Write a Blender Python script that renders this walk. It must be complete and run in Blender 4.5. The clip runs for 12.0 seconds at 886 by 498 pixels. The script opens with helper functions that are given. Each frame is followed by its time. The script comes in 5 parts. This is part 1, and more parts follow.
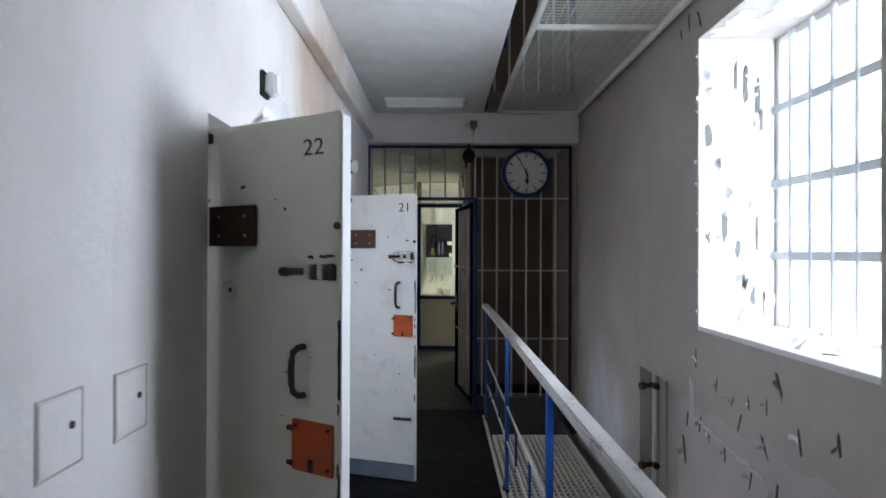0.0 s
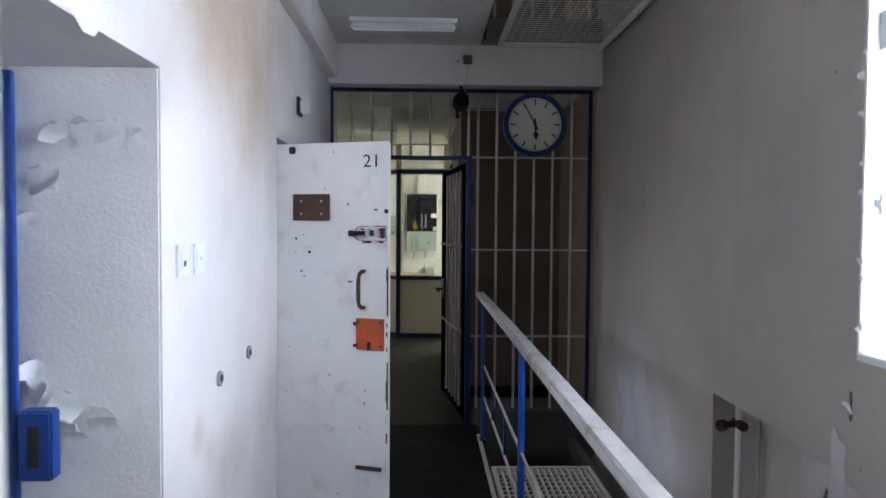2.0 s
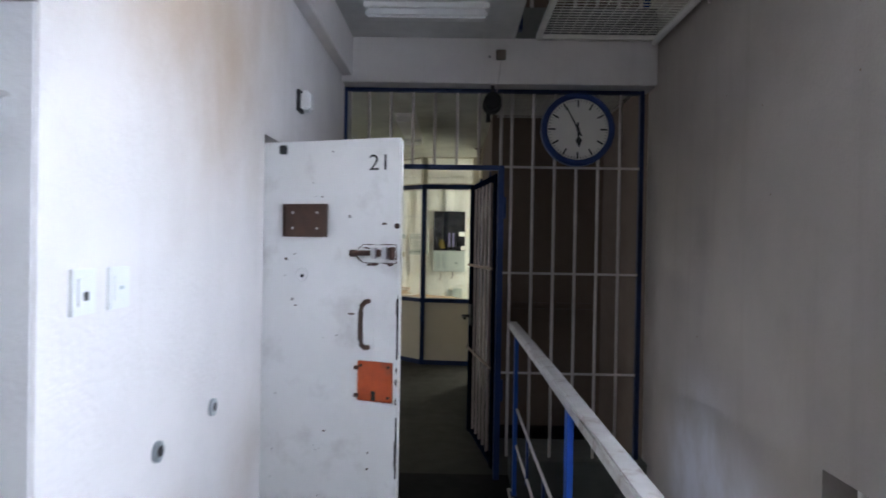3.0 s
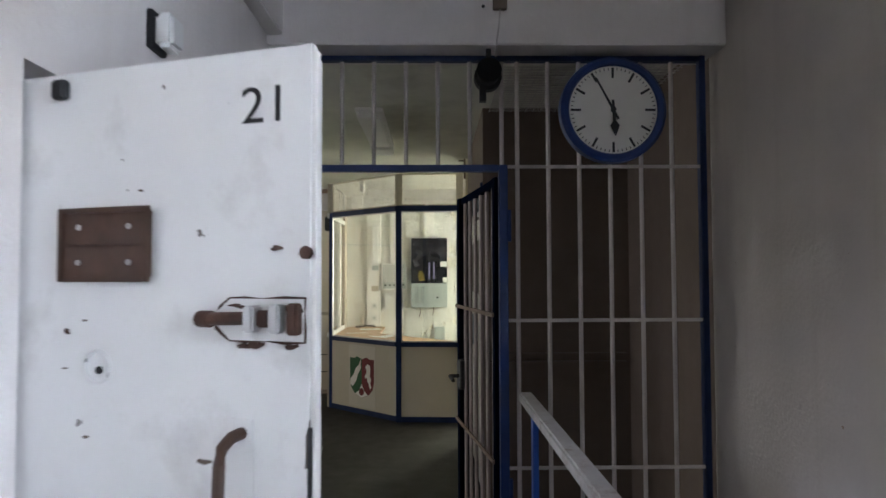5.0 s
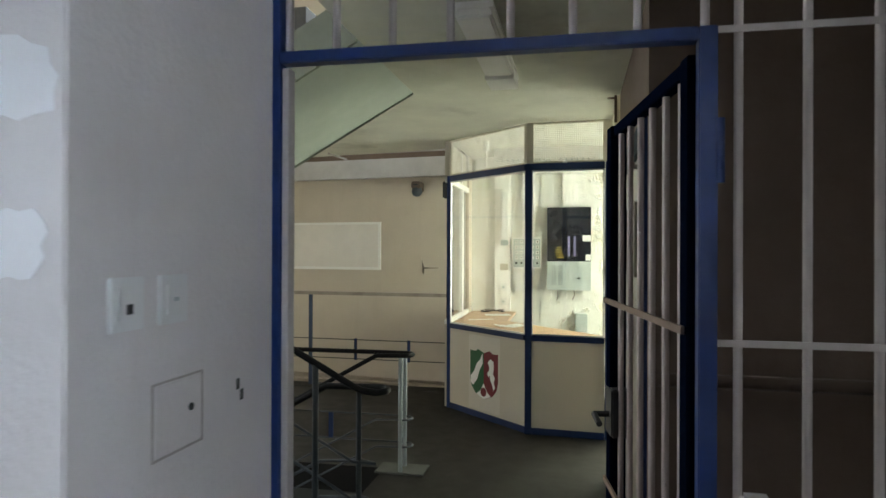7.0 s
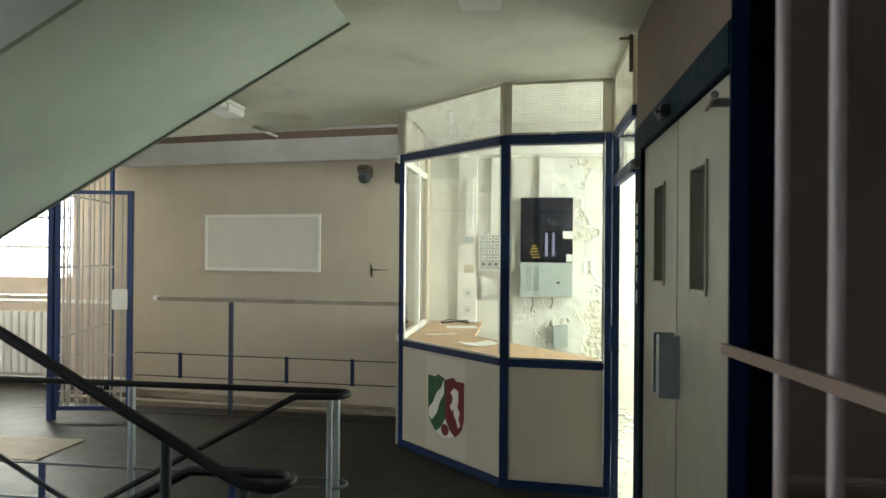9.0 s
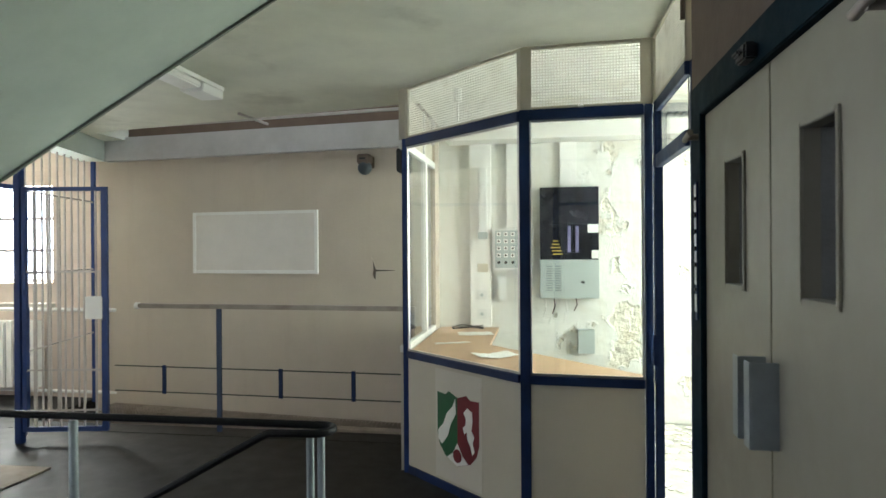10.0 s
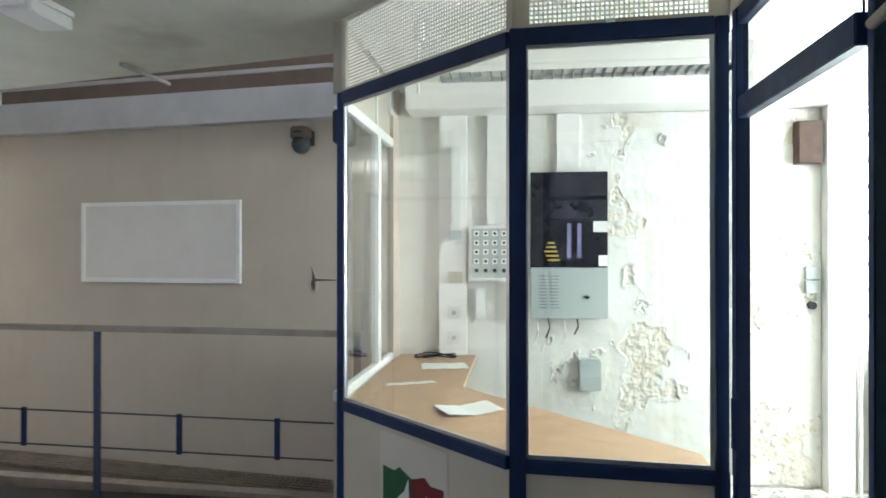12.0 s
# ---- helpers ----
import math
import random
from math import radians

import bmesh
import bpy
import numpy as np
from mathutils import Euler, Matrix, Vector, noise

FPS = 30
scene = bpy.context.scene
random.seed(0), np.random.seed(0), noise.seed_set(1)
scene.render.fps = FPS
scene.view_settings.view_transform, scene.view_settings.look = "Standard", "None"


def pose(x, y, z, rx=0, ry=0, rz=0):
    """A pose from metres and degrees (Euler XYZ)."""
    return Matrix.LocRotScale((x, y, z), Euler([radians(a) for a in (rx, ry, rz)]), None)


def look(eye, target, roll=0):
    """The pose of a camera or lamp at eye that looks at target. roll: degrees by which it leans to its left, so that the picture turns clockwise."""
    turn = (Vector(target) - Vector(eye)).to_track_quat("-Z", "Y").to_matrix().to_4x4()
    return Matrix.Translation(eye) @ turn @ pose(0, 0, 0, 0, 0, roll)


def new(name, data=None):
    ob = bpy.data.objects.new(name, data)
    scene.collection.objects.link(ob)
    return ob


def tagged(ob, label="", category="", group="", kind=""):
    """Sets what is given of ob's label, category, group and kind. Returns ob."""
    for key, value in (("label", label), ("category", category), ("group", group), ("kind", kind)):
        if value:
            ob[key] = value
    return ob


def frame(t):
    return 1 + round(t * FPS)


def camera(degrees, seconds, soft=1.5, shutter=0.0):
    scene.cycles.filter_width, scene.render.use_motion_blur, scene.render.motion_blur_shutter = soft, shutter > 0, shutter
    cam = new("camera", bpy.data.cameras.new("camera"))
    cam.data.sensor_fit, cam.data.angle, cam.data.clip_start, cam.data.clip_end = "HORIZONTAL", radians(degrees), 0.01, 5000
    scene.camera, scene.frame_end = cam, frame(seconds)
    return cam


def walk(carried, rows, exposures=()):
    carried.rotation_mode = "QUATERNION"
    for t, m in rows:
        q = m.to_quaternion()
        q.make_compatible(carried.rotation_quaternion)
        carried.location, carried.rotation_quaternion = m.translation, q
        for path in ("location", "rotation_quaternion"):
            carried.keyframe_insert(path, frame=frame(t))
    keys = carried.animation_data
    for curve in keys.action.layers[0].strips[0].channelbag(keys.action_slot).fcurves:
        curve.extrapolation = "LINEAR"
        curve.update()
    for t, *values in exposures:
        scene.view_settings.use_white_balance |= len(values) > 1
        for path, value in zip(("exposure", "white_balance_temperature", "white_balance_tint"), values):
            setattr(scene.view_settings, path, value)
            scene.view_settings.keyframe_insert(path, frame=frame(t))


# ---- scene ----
cam = camera(68.1, 12.0, shutter=0.4)
PATH = [
    (0, (-0.023, -0.044, 1.611), (-0.019, 1.956, 1.622), 0.2),
    (0.5, (-0.034, 0.329, 1.605), (0.0, 2.328, 1.549), -0.3),
    (1, (0.013, 0.696, 1.617), (-0.102, 2.692, 1.562), 0.1),
    (1.5, (0.001, 1.079, 1.618), (-0.016, 3.078, 1.565), 0.1),
    (2, (-0.034, 1.41, 1.621), (0.024, 3.408, 1.55), 0.4),
    (2.5, (0.016, 1.753, 1.62), (-0.126, 3.747, 1.579), 0.7),
    (3, (-0.001, 2.074, 1.621), (-0.033, 4.074, 1.607), 1.0),
    (3.2, (-0.012, 2.207, 1.625), (0.025, 4.207, 1.616), 0.5),
    (4.8, (-0.029, 3.364, 1.669), (-0.011, 5.361, 1.768), -0.2),
    (5, (-0.015, 3.502, 1.653), (0.015, 5.501, 1.729), -0.2),
    (5.5, (0.029, 3.882, 1.65), (-0.126, 5.874, 1.74), 0.3),
    (6, (0.024, 4.227, 1.644), (-0.096, 6.223, 1.694), 0.4),
    (6.5, (-0.003, 4.613, 1.649), (-0.118, 6.61, 1.68), 0.5),
    (7, (0.02, 4.982, 1.646), (-0.38, 6.942, 1.65), 0.2),
    (7.5, (-0.059, 5.345, 1.646), (-0.372, 7.32, 1.649), 0.6),
    (7.7, (-0.074, 5.478, 1.637), (-0.376, 7.455, 1.659), 0.4),
    (9.3, (-0.269, 6.574, 1.629), (-0.514, 8.559, 1.619), 0.6),
    (9.5, (-0.293, 6.707, 1.629), (-0.497, 8.697, 1.609), 0.6),
    (10, (-0.281, 7.069, 1.63), (-0.593, 9.045, 1.627), -0.4),
    (10.5, (-0.314, 7.443, 1.639), (-0.554, 9.429, 1.663), 0.3),
    (11, (-0.369, 7.792, 1.65), (-0.497, 9.787, 1.685), -0.4),
    (11.5, (-0.355, 8.213, 1.631), (-0.684, 10.185, 1.653), -1.7),
    (12, (-0.379, 8.536, 1.628), (-0.627, 10.52, 1.635), 0.0),
]
EXPOSURES = [(0.0, 0.05, 6250, 12), (1.0, 0.06, 6250, 13), (2.5, 0.17, 6150, 16), (3.2, 0.10, 6200, 15), (5.0, 0.33, 6350, 14), (5.5, 0.42, 6300, 11), (6.1, 0.55, 6250, 9), (6.5, 0.80, 6250, 8), (7.0, 0.90, 6300, 8), (7.7, 0.86, 6450, 6), (9.3, 0.84, 5900, 8),
             (10.0, 0.86, 5700, 10), (11.0, 0.80, 5450, 14), (12.0, 0.78, 5350, 17)]
walk(cam, [(t, look(eye, target, roll)) for t, eye, target, roll in PATH], EXPOSURES)

# ---- world and light ----
world = bpy.data.worlds.new("world")
scene.world = world
world.use_nodes = True
wn = world.node_tree
sky = wn.nodes.new("ShaderNodeTexSky")
sky.sky_type, sky.sun_disc = "NISHITA", False
sky.sun_elevation, sky.sun_rotation = radians(45), radians(100)
wn.links.new(sky.outputs[0], wn.nodes["Background"].inputs[0])
wn.nodes["Background"].inputs[1].default_value = 0.15


def window_light(name, x, y, z, rx, ry, rz, w, h, watts, colour):
    """Daylight of the sky, standing in a window's opening; it shines along its own -Z."""
    d = bpy.data.lights.new(name, "AREA")
    d.shape, d.size, d.size_y, d.energy, d.color = "RECTANGLE", w, h, watts, colour
    ob = new(name, d)
    ob.matrix_world = pose(x, y, z, rx, ry, rz)
    return ob


DAY = (0.75, 0.85, 1.0)
CELL = (0.78, 0.83, 1.0)
window_light("window_daylight", 2.04, 2.60, 1.98, 0, 90, -22, 1.6, 1.6, 128, DAY)
for y, watts in ((2.66, 17), (5.30, 24)):
    window_light("cell_daylight", -3.16, y, 2.40, 0, -65, 0, 0.7, 1.0, watts, CELL)
window_light("window_daylight", 1.70, -2.68, 1.98, 0, 90, 0, 1.45, 1.3, 15, DAY)
window_light("window_daylight", 1.70, 2.71, 4.98, 0, 90, 0, 1.45, 1.3, 34, DAY)
window_light("window_daylight", 1.70, 2.71, -1.3, 0, 90, 0, 1.4, 1.3, 2, DAY)
window_light("booth_daylight", 2.38, 13.57, 1.81, -90, 0, 0, 1.02, 1.58, 205, (0.98, 1.0, 0.71))
window_light("booth_daylight", 3.1, 11.6, 1.85, 0, 90, 0, 1.5, 2.0, 62, (0.98, 1.0, 0.71))
window_light("wing_daylight", -6.545, 13.92, 1.815, -90, 0, 0, 1.58, 1.06, 200, (1.0, 0.97, 0.80))


# ---- materials ----
def mat(name, colour, rough=0.7, metal=0.0, vary=0.08, scale=6.0, bump=0.0, bump_scale=40.0, stain=None, stain_scale=1.5, stain_amount=0.5, stain_edge=0.12,
        streak=None, streak_amount=0.4, spots=None, spot_scale=30.0, spot_at=0.68, blobs=(), blob_colour=(0.4, 0.33, 0.26), gloss=0.5):
    """Painted or plain surface: fine mottling, large stains, vertical streaks, smudges or painted light at given places
    (x, y, z, radius, amount), chips and relief.
    """
    m = bpy.data.materials.new(name)
    m.use_nodes = True
    n, l = m.node_tree.nodes, m.node_tree.links
    b = n["Principled BSDF"]
    b.inputs["Roughness"].default_value, b.inputs["Metallic"].default_value = rough, metal
    b.inputs["Specular IOR Level"].default_value = gloss
    geo = n.new("ShaderNodeNewGeometry")

    def noise_of(size, detail, stretch=None):
        a = n.new("ShaderNodeTexNoise")
        a.inputs["Scale"].default_value, a.inputs["Detail"].default_value, a.inputs["Roughness"].default_value = size, detail, 0.62
        src = geo.outputs["Position"]
        if stretch:
            mp = n.new("ShaderNodeMapping")
            mp.inputs["Scale"].default_value = stretch
            l.new(src, mp.inputs["Vector"])
            src = mp.outputs[0]
        l.new(src, a.inputs["Vector"])
        return a.outputs["Fac"]

    def ramp_of(src, p0, p1, c0, c1):
        r = n.new("ShaderNodeValToRGB")
        e = r.color_ramp.elements
        e[0].position, e[1].position, e[0].color, e[1].color = p0, p1, (*c0, 1), (*c1, 1)
        l.new(src, r.inputs[0])
        return r.outputs[0]

    def over(base, mask, colour2):
        mx = n.new("ShaderNodeMix")
        mx.data_type = "RGBA"
        l.new(mask, mx.inputs["Factor"])
        l.new(base, mx.inputs["A"])
        mx.inputs["B"].default_value = (*colour2, 1)
        return mx.outputs["Result"]

    out = ramp_of(noise_of(scale, 6), 0.3, 0.7, [c * (1 - vary) for c in colour], [min(1, c * (1 + vary)) for c in colour])
    if stain:
        out = over(out, ramp_of(noise_of(stain_scale, 8), 0.54, 0.54 + stain_edge, (0, 0, 0), (stain_amount,) * 3), stain)
    if streak:
        out = over(out, ramp_of(noise_of(1.0, 6, (7, 7, 0.55)), 0.55, 0.75, (0, 0, 0), (streak_amount,) * 3), streak)
    for bx, by, bz, radius, amount in blobs:
        dist = n.new("ShaderNodeVectorMath")
        dist.operation = "DISTANCE"
        l.new(geo.outputs["Position"], dist.inputs[0])
        dist.inputs[1].default_value = (bx, by, bz)
        fall = n.new("ShaderNodeMapRange")
        fall.interpolation_type = "SMOOTHSTEP"
        fall.inputs["From Min"].default_value, fall.inputs["From Max"].default_value = 0.1 * radius, radius
        fall.inputs["To Min"].default_value, fall.inputs["To Max"].default_value = amount * 1.7, 0.0
        l.new(dist.outputs["Value"], fall.inputs["Value"])
        mul = n.new("ShaderNodeMath")
        mul.operation, mul.use_clamp = "MULTIPLY", True
        l.new(fall.outputs[0], mul.inputs[0])
        l.new(noise_of(1.0, 7, (5, 5, 3.2)), mul.inputs[1])
        out = over(out, mul.outputs[0], blob_colour)
    if spots:
        out = over(out, ramp_of(noise_of(spot_scale, 3), spot_at, spot_at + 0.03, (0, 0, 0), (1, 1, 1)), spots)
    l.new(out, b.inputs["Base Color"])
    rr = n.new("ShaderNodeMapRange")
    rr.inputs["To Min"].default_value, rr.inputs["To Max"].default_value = max(0.05, rough - 0.12), min(1.0, rough + 0.12)
    l.new(noise_of(scale * 2.5, 4), rr.inputs["Value"])
    l.new(rr.outputs[0], b.inputs["Roughness"])
    if bump:
        bp = n.new("ShaderNodeBump")
        bp.inputs["Strength"].default_value, bp.inputs["Distance"].default_value = bump, 0.01
        l.new(noise_of(bump_scale, 5), bp.inputs["Height"])
        l.new(bp.outputs[0], b.inputs["Normal"])
    return m


XW = -0.77
M_WALL = mat("plaster_white", (0.705, 0.668, 0.645), 0.85, vary=0.05, scale=3, bump=0.3, bump_scale=55, stain=(0.52, 0.44, 0.36), stain_scale=0.8, stain_amount=0.55, stain_edge=0.25,
             streak=(0.54, 0.49, 0.44), streak_amount=0.25,
             blobs=((XW, 4.35, 2.35, 0.55, 0.55), (XW, 3.75, 2.45, 0.5, 0.4), (XW, 4.75, 2.6, 0.5, 0.45), (XW, 3.9, 0.72, 0.28, 0.45), (XW, 4.5, 0.8, 0.3, 0.35), (XW, 2.2, 2.3, 0.5, 0.3), (XW, 4.0, 2.6, 1.3, 0.6), (XW, 3.8, 2.5, 0.75, 0.75), (XW, 4.25, 2.15, 0.5, 0.5), (XW, 3.5, 2.65, 0.3, 0.5), (XW, 3.57, 0.92, 0.11, 0.45), (XW, 3.67, 0.84, 0.1, 0.4), (XW, 0.9, 2.7, 1.2, 0.6)), blob_colour=(0.44, 0.34, 0.25))
# The two pale blobs paint daylight from cell 21 low on the wall.
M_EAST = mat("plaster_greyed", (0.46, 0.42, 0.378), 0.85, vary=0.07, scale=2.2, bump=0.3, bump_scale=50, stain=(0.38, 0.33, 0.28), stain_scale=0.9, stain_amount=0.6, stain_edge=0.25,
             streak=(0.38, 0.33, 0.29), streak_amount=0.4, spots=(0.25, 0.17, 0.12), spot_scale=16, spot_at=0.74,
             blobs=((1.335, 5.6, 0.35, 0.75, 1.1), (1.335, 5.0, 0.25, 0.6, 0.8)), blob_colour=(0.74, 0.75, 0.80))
M_REVEAL = mat("plaster_rough_white", (0.84, 0.83, 0.82), 0.9, vary=0.04, bump=0.28, bump_scale=60, stain=(0.74, 0.71, 0.67), stain_scale=2.5, stain_amount=0.5, stain_edge=0.2)
M_FLAKE = mat("paint_flake_white", (0.88, 0.88, 0.87), 0.75, vary=0.04, bump=0.1)
M_CEIL = mat("ceiling_paint", (0.72, 0.72, 0.70), 0.9, bump=0.12, stain=(0.42, 0.41, 0.37), stain_scale=0.7, stain_amount=0.5, stain_edge=0.3)
M_CEILH = mat("ceiling_stained", (0.66, 0.66, 0.565), 0.9, vary=0.1, scale=2, bump=0.12, stain=(0.22, 0.21, 0.15), stain_scale=0.9, stain_amount=0.75, stain_edge=0.26)
M_YELLOW = mat("plaster_yellow", (0.545, 0.48, 0.393), 0.85, vary=0.05, scale=2, bump=0.2, stain=(0.44, 0.37, 0.29), stain_scale=0.8, stain_amount=0.5, stain_edge=0.3, streak=(0.45, 0.38, 0.3), streak_amount=0.3)
M_PINK = mat("plaster_pinkish", (0.62, 0.52, 0.45), 0.85, vary=0.06, bump=0.2, stain=(0.45, 0.36, 0.3), stain_amount=0.4, stain_edge=0.3)
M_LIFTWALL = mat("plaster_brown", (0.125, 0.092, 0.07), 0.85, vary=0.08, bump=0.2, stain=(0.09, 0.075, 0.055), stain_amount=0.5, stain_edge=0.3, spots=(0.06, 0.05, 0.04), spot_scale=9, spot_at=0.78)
M_FLOOR = mat("floor_linoleum", (0.009, 0.0095, 0.0105), 0.65, gloss=0.08, vary=0.25, scale=3, bump=0.08, stain=(0.028, 0.028, 0.026), stain_amount=0.5, stain_edge=0.2, spots=(0.15, 0.14, 0.13), spot_scale=22, spot_at=0.77)
M_FLOORH = mat("floor_hall_brown", (0.0085, 0.0072, 0.0056), 0.6, gloss=0.3, vary=0.25, scale=2.5, bump=0.08, stain=(0.04, 0.038, 0.033), stain_amount=0.5, stain_edge=0.25, spots=(0.15, 0.14, 0.12), spot_scale=25, spot_at=0.77)
M_BLUE = mat("paint_blue", (0.007, 0.031, 0.145), 0.4, vary=0.2, bump=0.12, bump_scale=30, spots=(0.05, 0.06, 0.09), spot_scale=28, spot_at=0.72)
M_BLUE2 = mat("paint_bright_blue", (0.014, 0.08, 0.39), 0.4, vary=0.15, bump=0.1, spots=(0.10, 0.12, 0.2), spot_scale=30, spot_at=0.73)
M_NAVY = mat("paint_dark_blue", (0.007, 0.022, 0.08), 0.5, gloss=0.3, vary=0.2, bump=0.1, spots=(0.08, 0.085, 0.095), spot_scale=26, spot_at=0.74)
# Lift frame's blue, brought near black for the deep shadow it stands in.
M_TEAL = mat("paint_teal_shaded", (0.004, 0.014, 0.022), 0.6, gloss=0.04, vary=0.15, bump=0.05)
M_BAR = mat("paint_bar_cream", (0.50, 0.46, 0.44), 0.5, vary=0.1, spots=(0.12, 0.08, 0.06), spot_scale=30, spot_at=0.73)
# One off-white door paint in two tones: door 21 as lit by the window,
M_DOOR_LIT = mat("paint_door_lit", (0.76, 0.76, 0.75), 0.5, vary=0.03, bump=0.05, bump_scale=90, stain=(0.42, 0.39, 0.37), stain_scale=5.5, stain_amount=0.4, stain_edge=0.16, spots=(0.12, 0.10, 0.09), spot_scale=19, spot_at=0.715)
# and door 22 yellower and darker, with its shade put into the colour.
M_DOOR_SHADED = mat("paint_door_shaded", (0.60, 0.58, 0.49), 0.5, vary=0.03, bump=0.05, bump_scale=90, stain=(0.42, 0.38, 0.32), stain_scale=4.5, stain_amount=0.35, stain_edge=0.22, spots=(0.10, 0.08, 0.06), spot_scale=19, spot_at=0.72)
M_KICK = mat("rubber_grey", (0.16, 0.19, 0.25), 0.6, vary=0.15)
M_WOODBR = mat("wood_dark_brown", (0.062, 0.029, 0.017), 0.45, vary=0.3, scale=14)
M_RUST = mat("steel_rusty", (0.065, 0.03, 0.02), 0.6, 0.3, vary=0.4, scale=30, bump=0.3)
M_STEEL = mat("steel_bare", (0.55, 0.55, 0.55), 0.35, 0.9, vary=0.1)
M_ORANGE = mat("paint_orange", (0.40, 0.062, 0.008), 0.5, vary=0.2, scale=18, stain=(0.2, 0.06, 0.03), stain_scale=9, stain_amount=0.7)
M_INK = mat("paint_black", (0.015, 0.015, 0.017), 0.6, vary=0.1)
M_GALV = mat("galvanised_tube", (0.27, 0.30, 0.31), 0.45, 0.5, vary=0.15)
M_BLACK = mat("rubber_black", (0.004, 0.004, 0.005), 0.6, gloss=0.2, vary=0.2)
M_RAILW = mat("handrail_worn", (0.52, 0.50, 0.48), 0.5, vary=0.12, scale=10, stain=(0.25, 0.18, 0.13), stain_scale=9, stain_amount=0.7, stain_edge=0.12)
M_CREAM = mat("booth_panel_cream", (0.52, 0.48, 0.385), 0.5, vary=0.04, scale=3, stain=(0.44, 0.4, 0.3), stain_amount=0.35, stain_edge=0.3)
# Lift door cream, lowered well below the booth's to hold its shade.
M_LIFT = mat("lift_door_cream_shaded", (0.21, 0.195, 0.15), 0.42, vary=0.04, scale=3, stain=(0.21, 0.19, 0.14), stain_amount=0.4, stain_edge=0.3)
M_SOFFIT = mat("soffit_green", (0.42, 0.465, 0.415), 0.85, vary=0.05, stain=(0.30, 0.35, 0.31), stain_amount=0.4, stain_edge=0.3)
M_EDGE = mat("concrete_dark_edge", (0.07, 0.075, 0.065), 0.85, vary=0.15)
M_BOOTHWALL = mat("plaster_peeling", (0.72, 0.72, 0.68), 0.9, vary=0.05, scale=5, bump=0.2, bump_scale=22, stain=(0.58, 0.50, 0.36), stain_scale=2.6, stain_amount=0.6, stain_edge=0.22, streak=(0.60, 0.55, 0.42), streak_amount=0.35)
M_BOARD = mat("board_cream", (0.72, 0.685, 0.635), 0.6, vary=0.04, scale=5)
M_TORN = mat("plaster_torn", (0.70, 0.67, 0.58), 0.95, vary=0.12, scale=14, bump=0.8, bump_scale=45, stain=(0.55, 0.47, 0.33), stain_scale=5, stain_amount=0.55)
M_WHITE = mat("paint_white", (0.82, 0.81, 0.78), 0.5, vary=0.04)
M_PLASTIC = mat("plastic_white", (0.72, 0.72, 0.70), 0.4, vary=0.03)
M_GREYBOX = mat("paint_grey_green", (0.42, 0.47, 0.46), 0.45, vary=0.05)
M_TOP = mat("worktop_brown", (0.50, 0.33, 0.20), 0.5, vary=0.12, scale=12)
M_CONC = mat("concrete", (0.19, 0.19, 0.18), 0.9, vary=0.12, bump=0.3, stain=(0.15, 0.15, 0.14))
M_GRATE = mat("grating_cream", (0.58, 0.54, 0.46), 0.55, vary=0.12, stain=(0.3, 0.25, 0.2), stain_scale=6, stain_amount=0.5)
M_PAPER = mat("paper_white", (0.82, 0.82, 0.80), 0.8, vary=0.02)
M_GREEN = mat("shield_green", (0.012, 0.095, 0.032), 0.5, vary=0.08)
M_RED = mat("shield_red", (0.15, 0.008, 0.016), 0.5, vary=0.08)
M_DIAL = mat("dial_cream", (0.66, 0.64, 0.58), 0.45, vary=0.03, scale=8)
M_DEBRIS = mat("plaster_debris", (0.68, 0.66, 0.60), 0.9, vary=0.15, scale=10)
M_PATCH = mat("filler_white", (0.86, 0.86, 0.86), 0.85, vary=0.03)
M_PALE = mat("paint_pale_patch", (0.57, 0.55, 0.54), 0.85, vary=0.08, scale=4, bump=0.2, stain=(0.46, 0.44, 0.43), stain_scale=3, stain_amount=0.6, stain_edge=0.2)
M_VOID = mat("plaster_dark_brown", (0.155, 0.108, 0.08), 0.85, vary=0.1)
M_POST = mat("paint_blue_grey", (0.03, 0.05, 0.10), 0.45, vary=0.15)
M_BARE = mat("plaster_bare", (0.66, 0.645, 0.62), 0.9, vary=0.05, bump=0.5, bump_scale=60)
M_SLIT = mat("torn_paint_dark", (0.10, 0.085, 0.075), 0.9, vary=0.2)
M_RAILB = mat("handrail_brown", (0.29, 0.25, 0.21), 0.5, vary=0.15, scale=10, stain=(0.16, 0.12, 0.10), stain_scale=5, stain_amount=0.6)
M_DUSTY = mat("floor_dusty", (0.46, 0.45, 0.42), 0.85, vary=0.2, scale=9, stain=(0.16, 0.15, 0.14), stain_scale=3, stain_amount=0.6)
M_JAMB = mat("plaster_jamb", (0.73, 0.70, 0.68), 0.9, vary=0.06, scale=4, bump=0.3, bump_scale=50, stain=(0.58, 0.54, 0.50), stain_scale=2, stain_amount=0.5, stain_edge=0.25)
M_FRAMEBLUE = mat("paint_blue_door_frame", (0.008, 0.045, 0.21), 0.45, vary=0.15, bump=0.1, spots=(0.10, 0.12, 0.2), spot_scale=30, spot_at=0.73)
# Gate's dark blue, taken almost to black because the leaf stands in shade.
M_GATE = mat("paint_blue_shaded", (0.002, 0.004, 0.011), 0.8, gloss=0.0, vary=0.2, bump=0.1, spots=(0.02, 0.022, 0.03), spot_scale=26, spot_at=0.74)
# Gate bars: the grille's cream, lowered for the same shade.
M_GATEBAR = mat("paint_gate_bar_shaded", (0.34, 0.285, 0.265), 0.55, vary=0.12, spots=(0.10, 0.07, 0.055), spot_scale=26, spot_at=0.71)
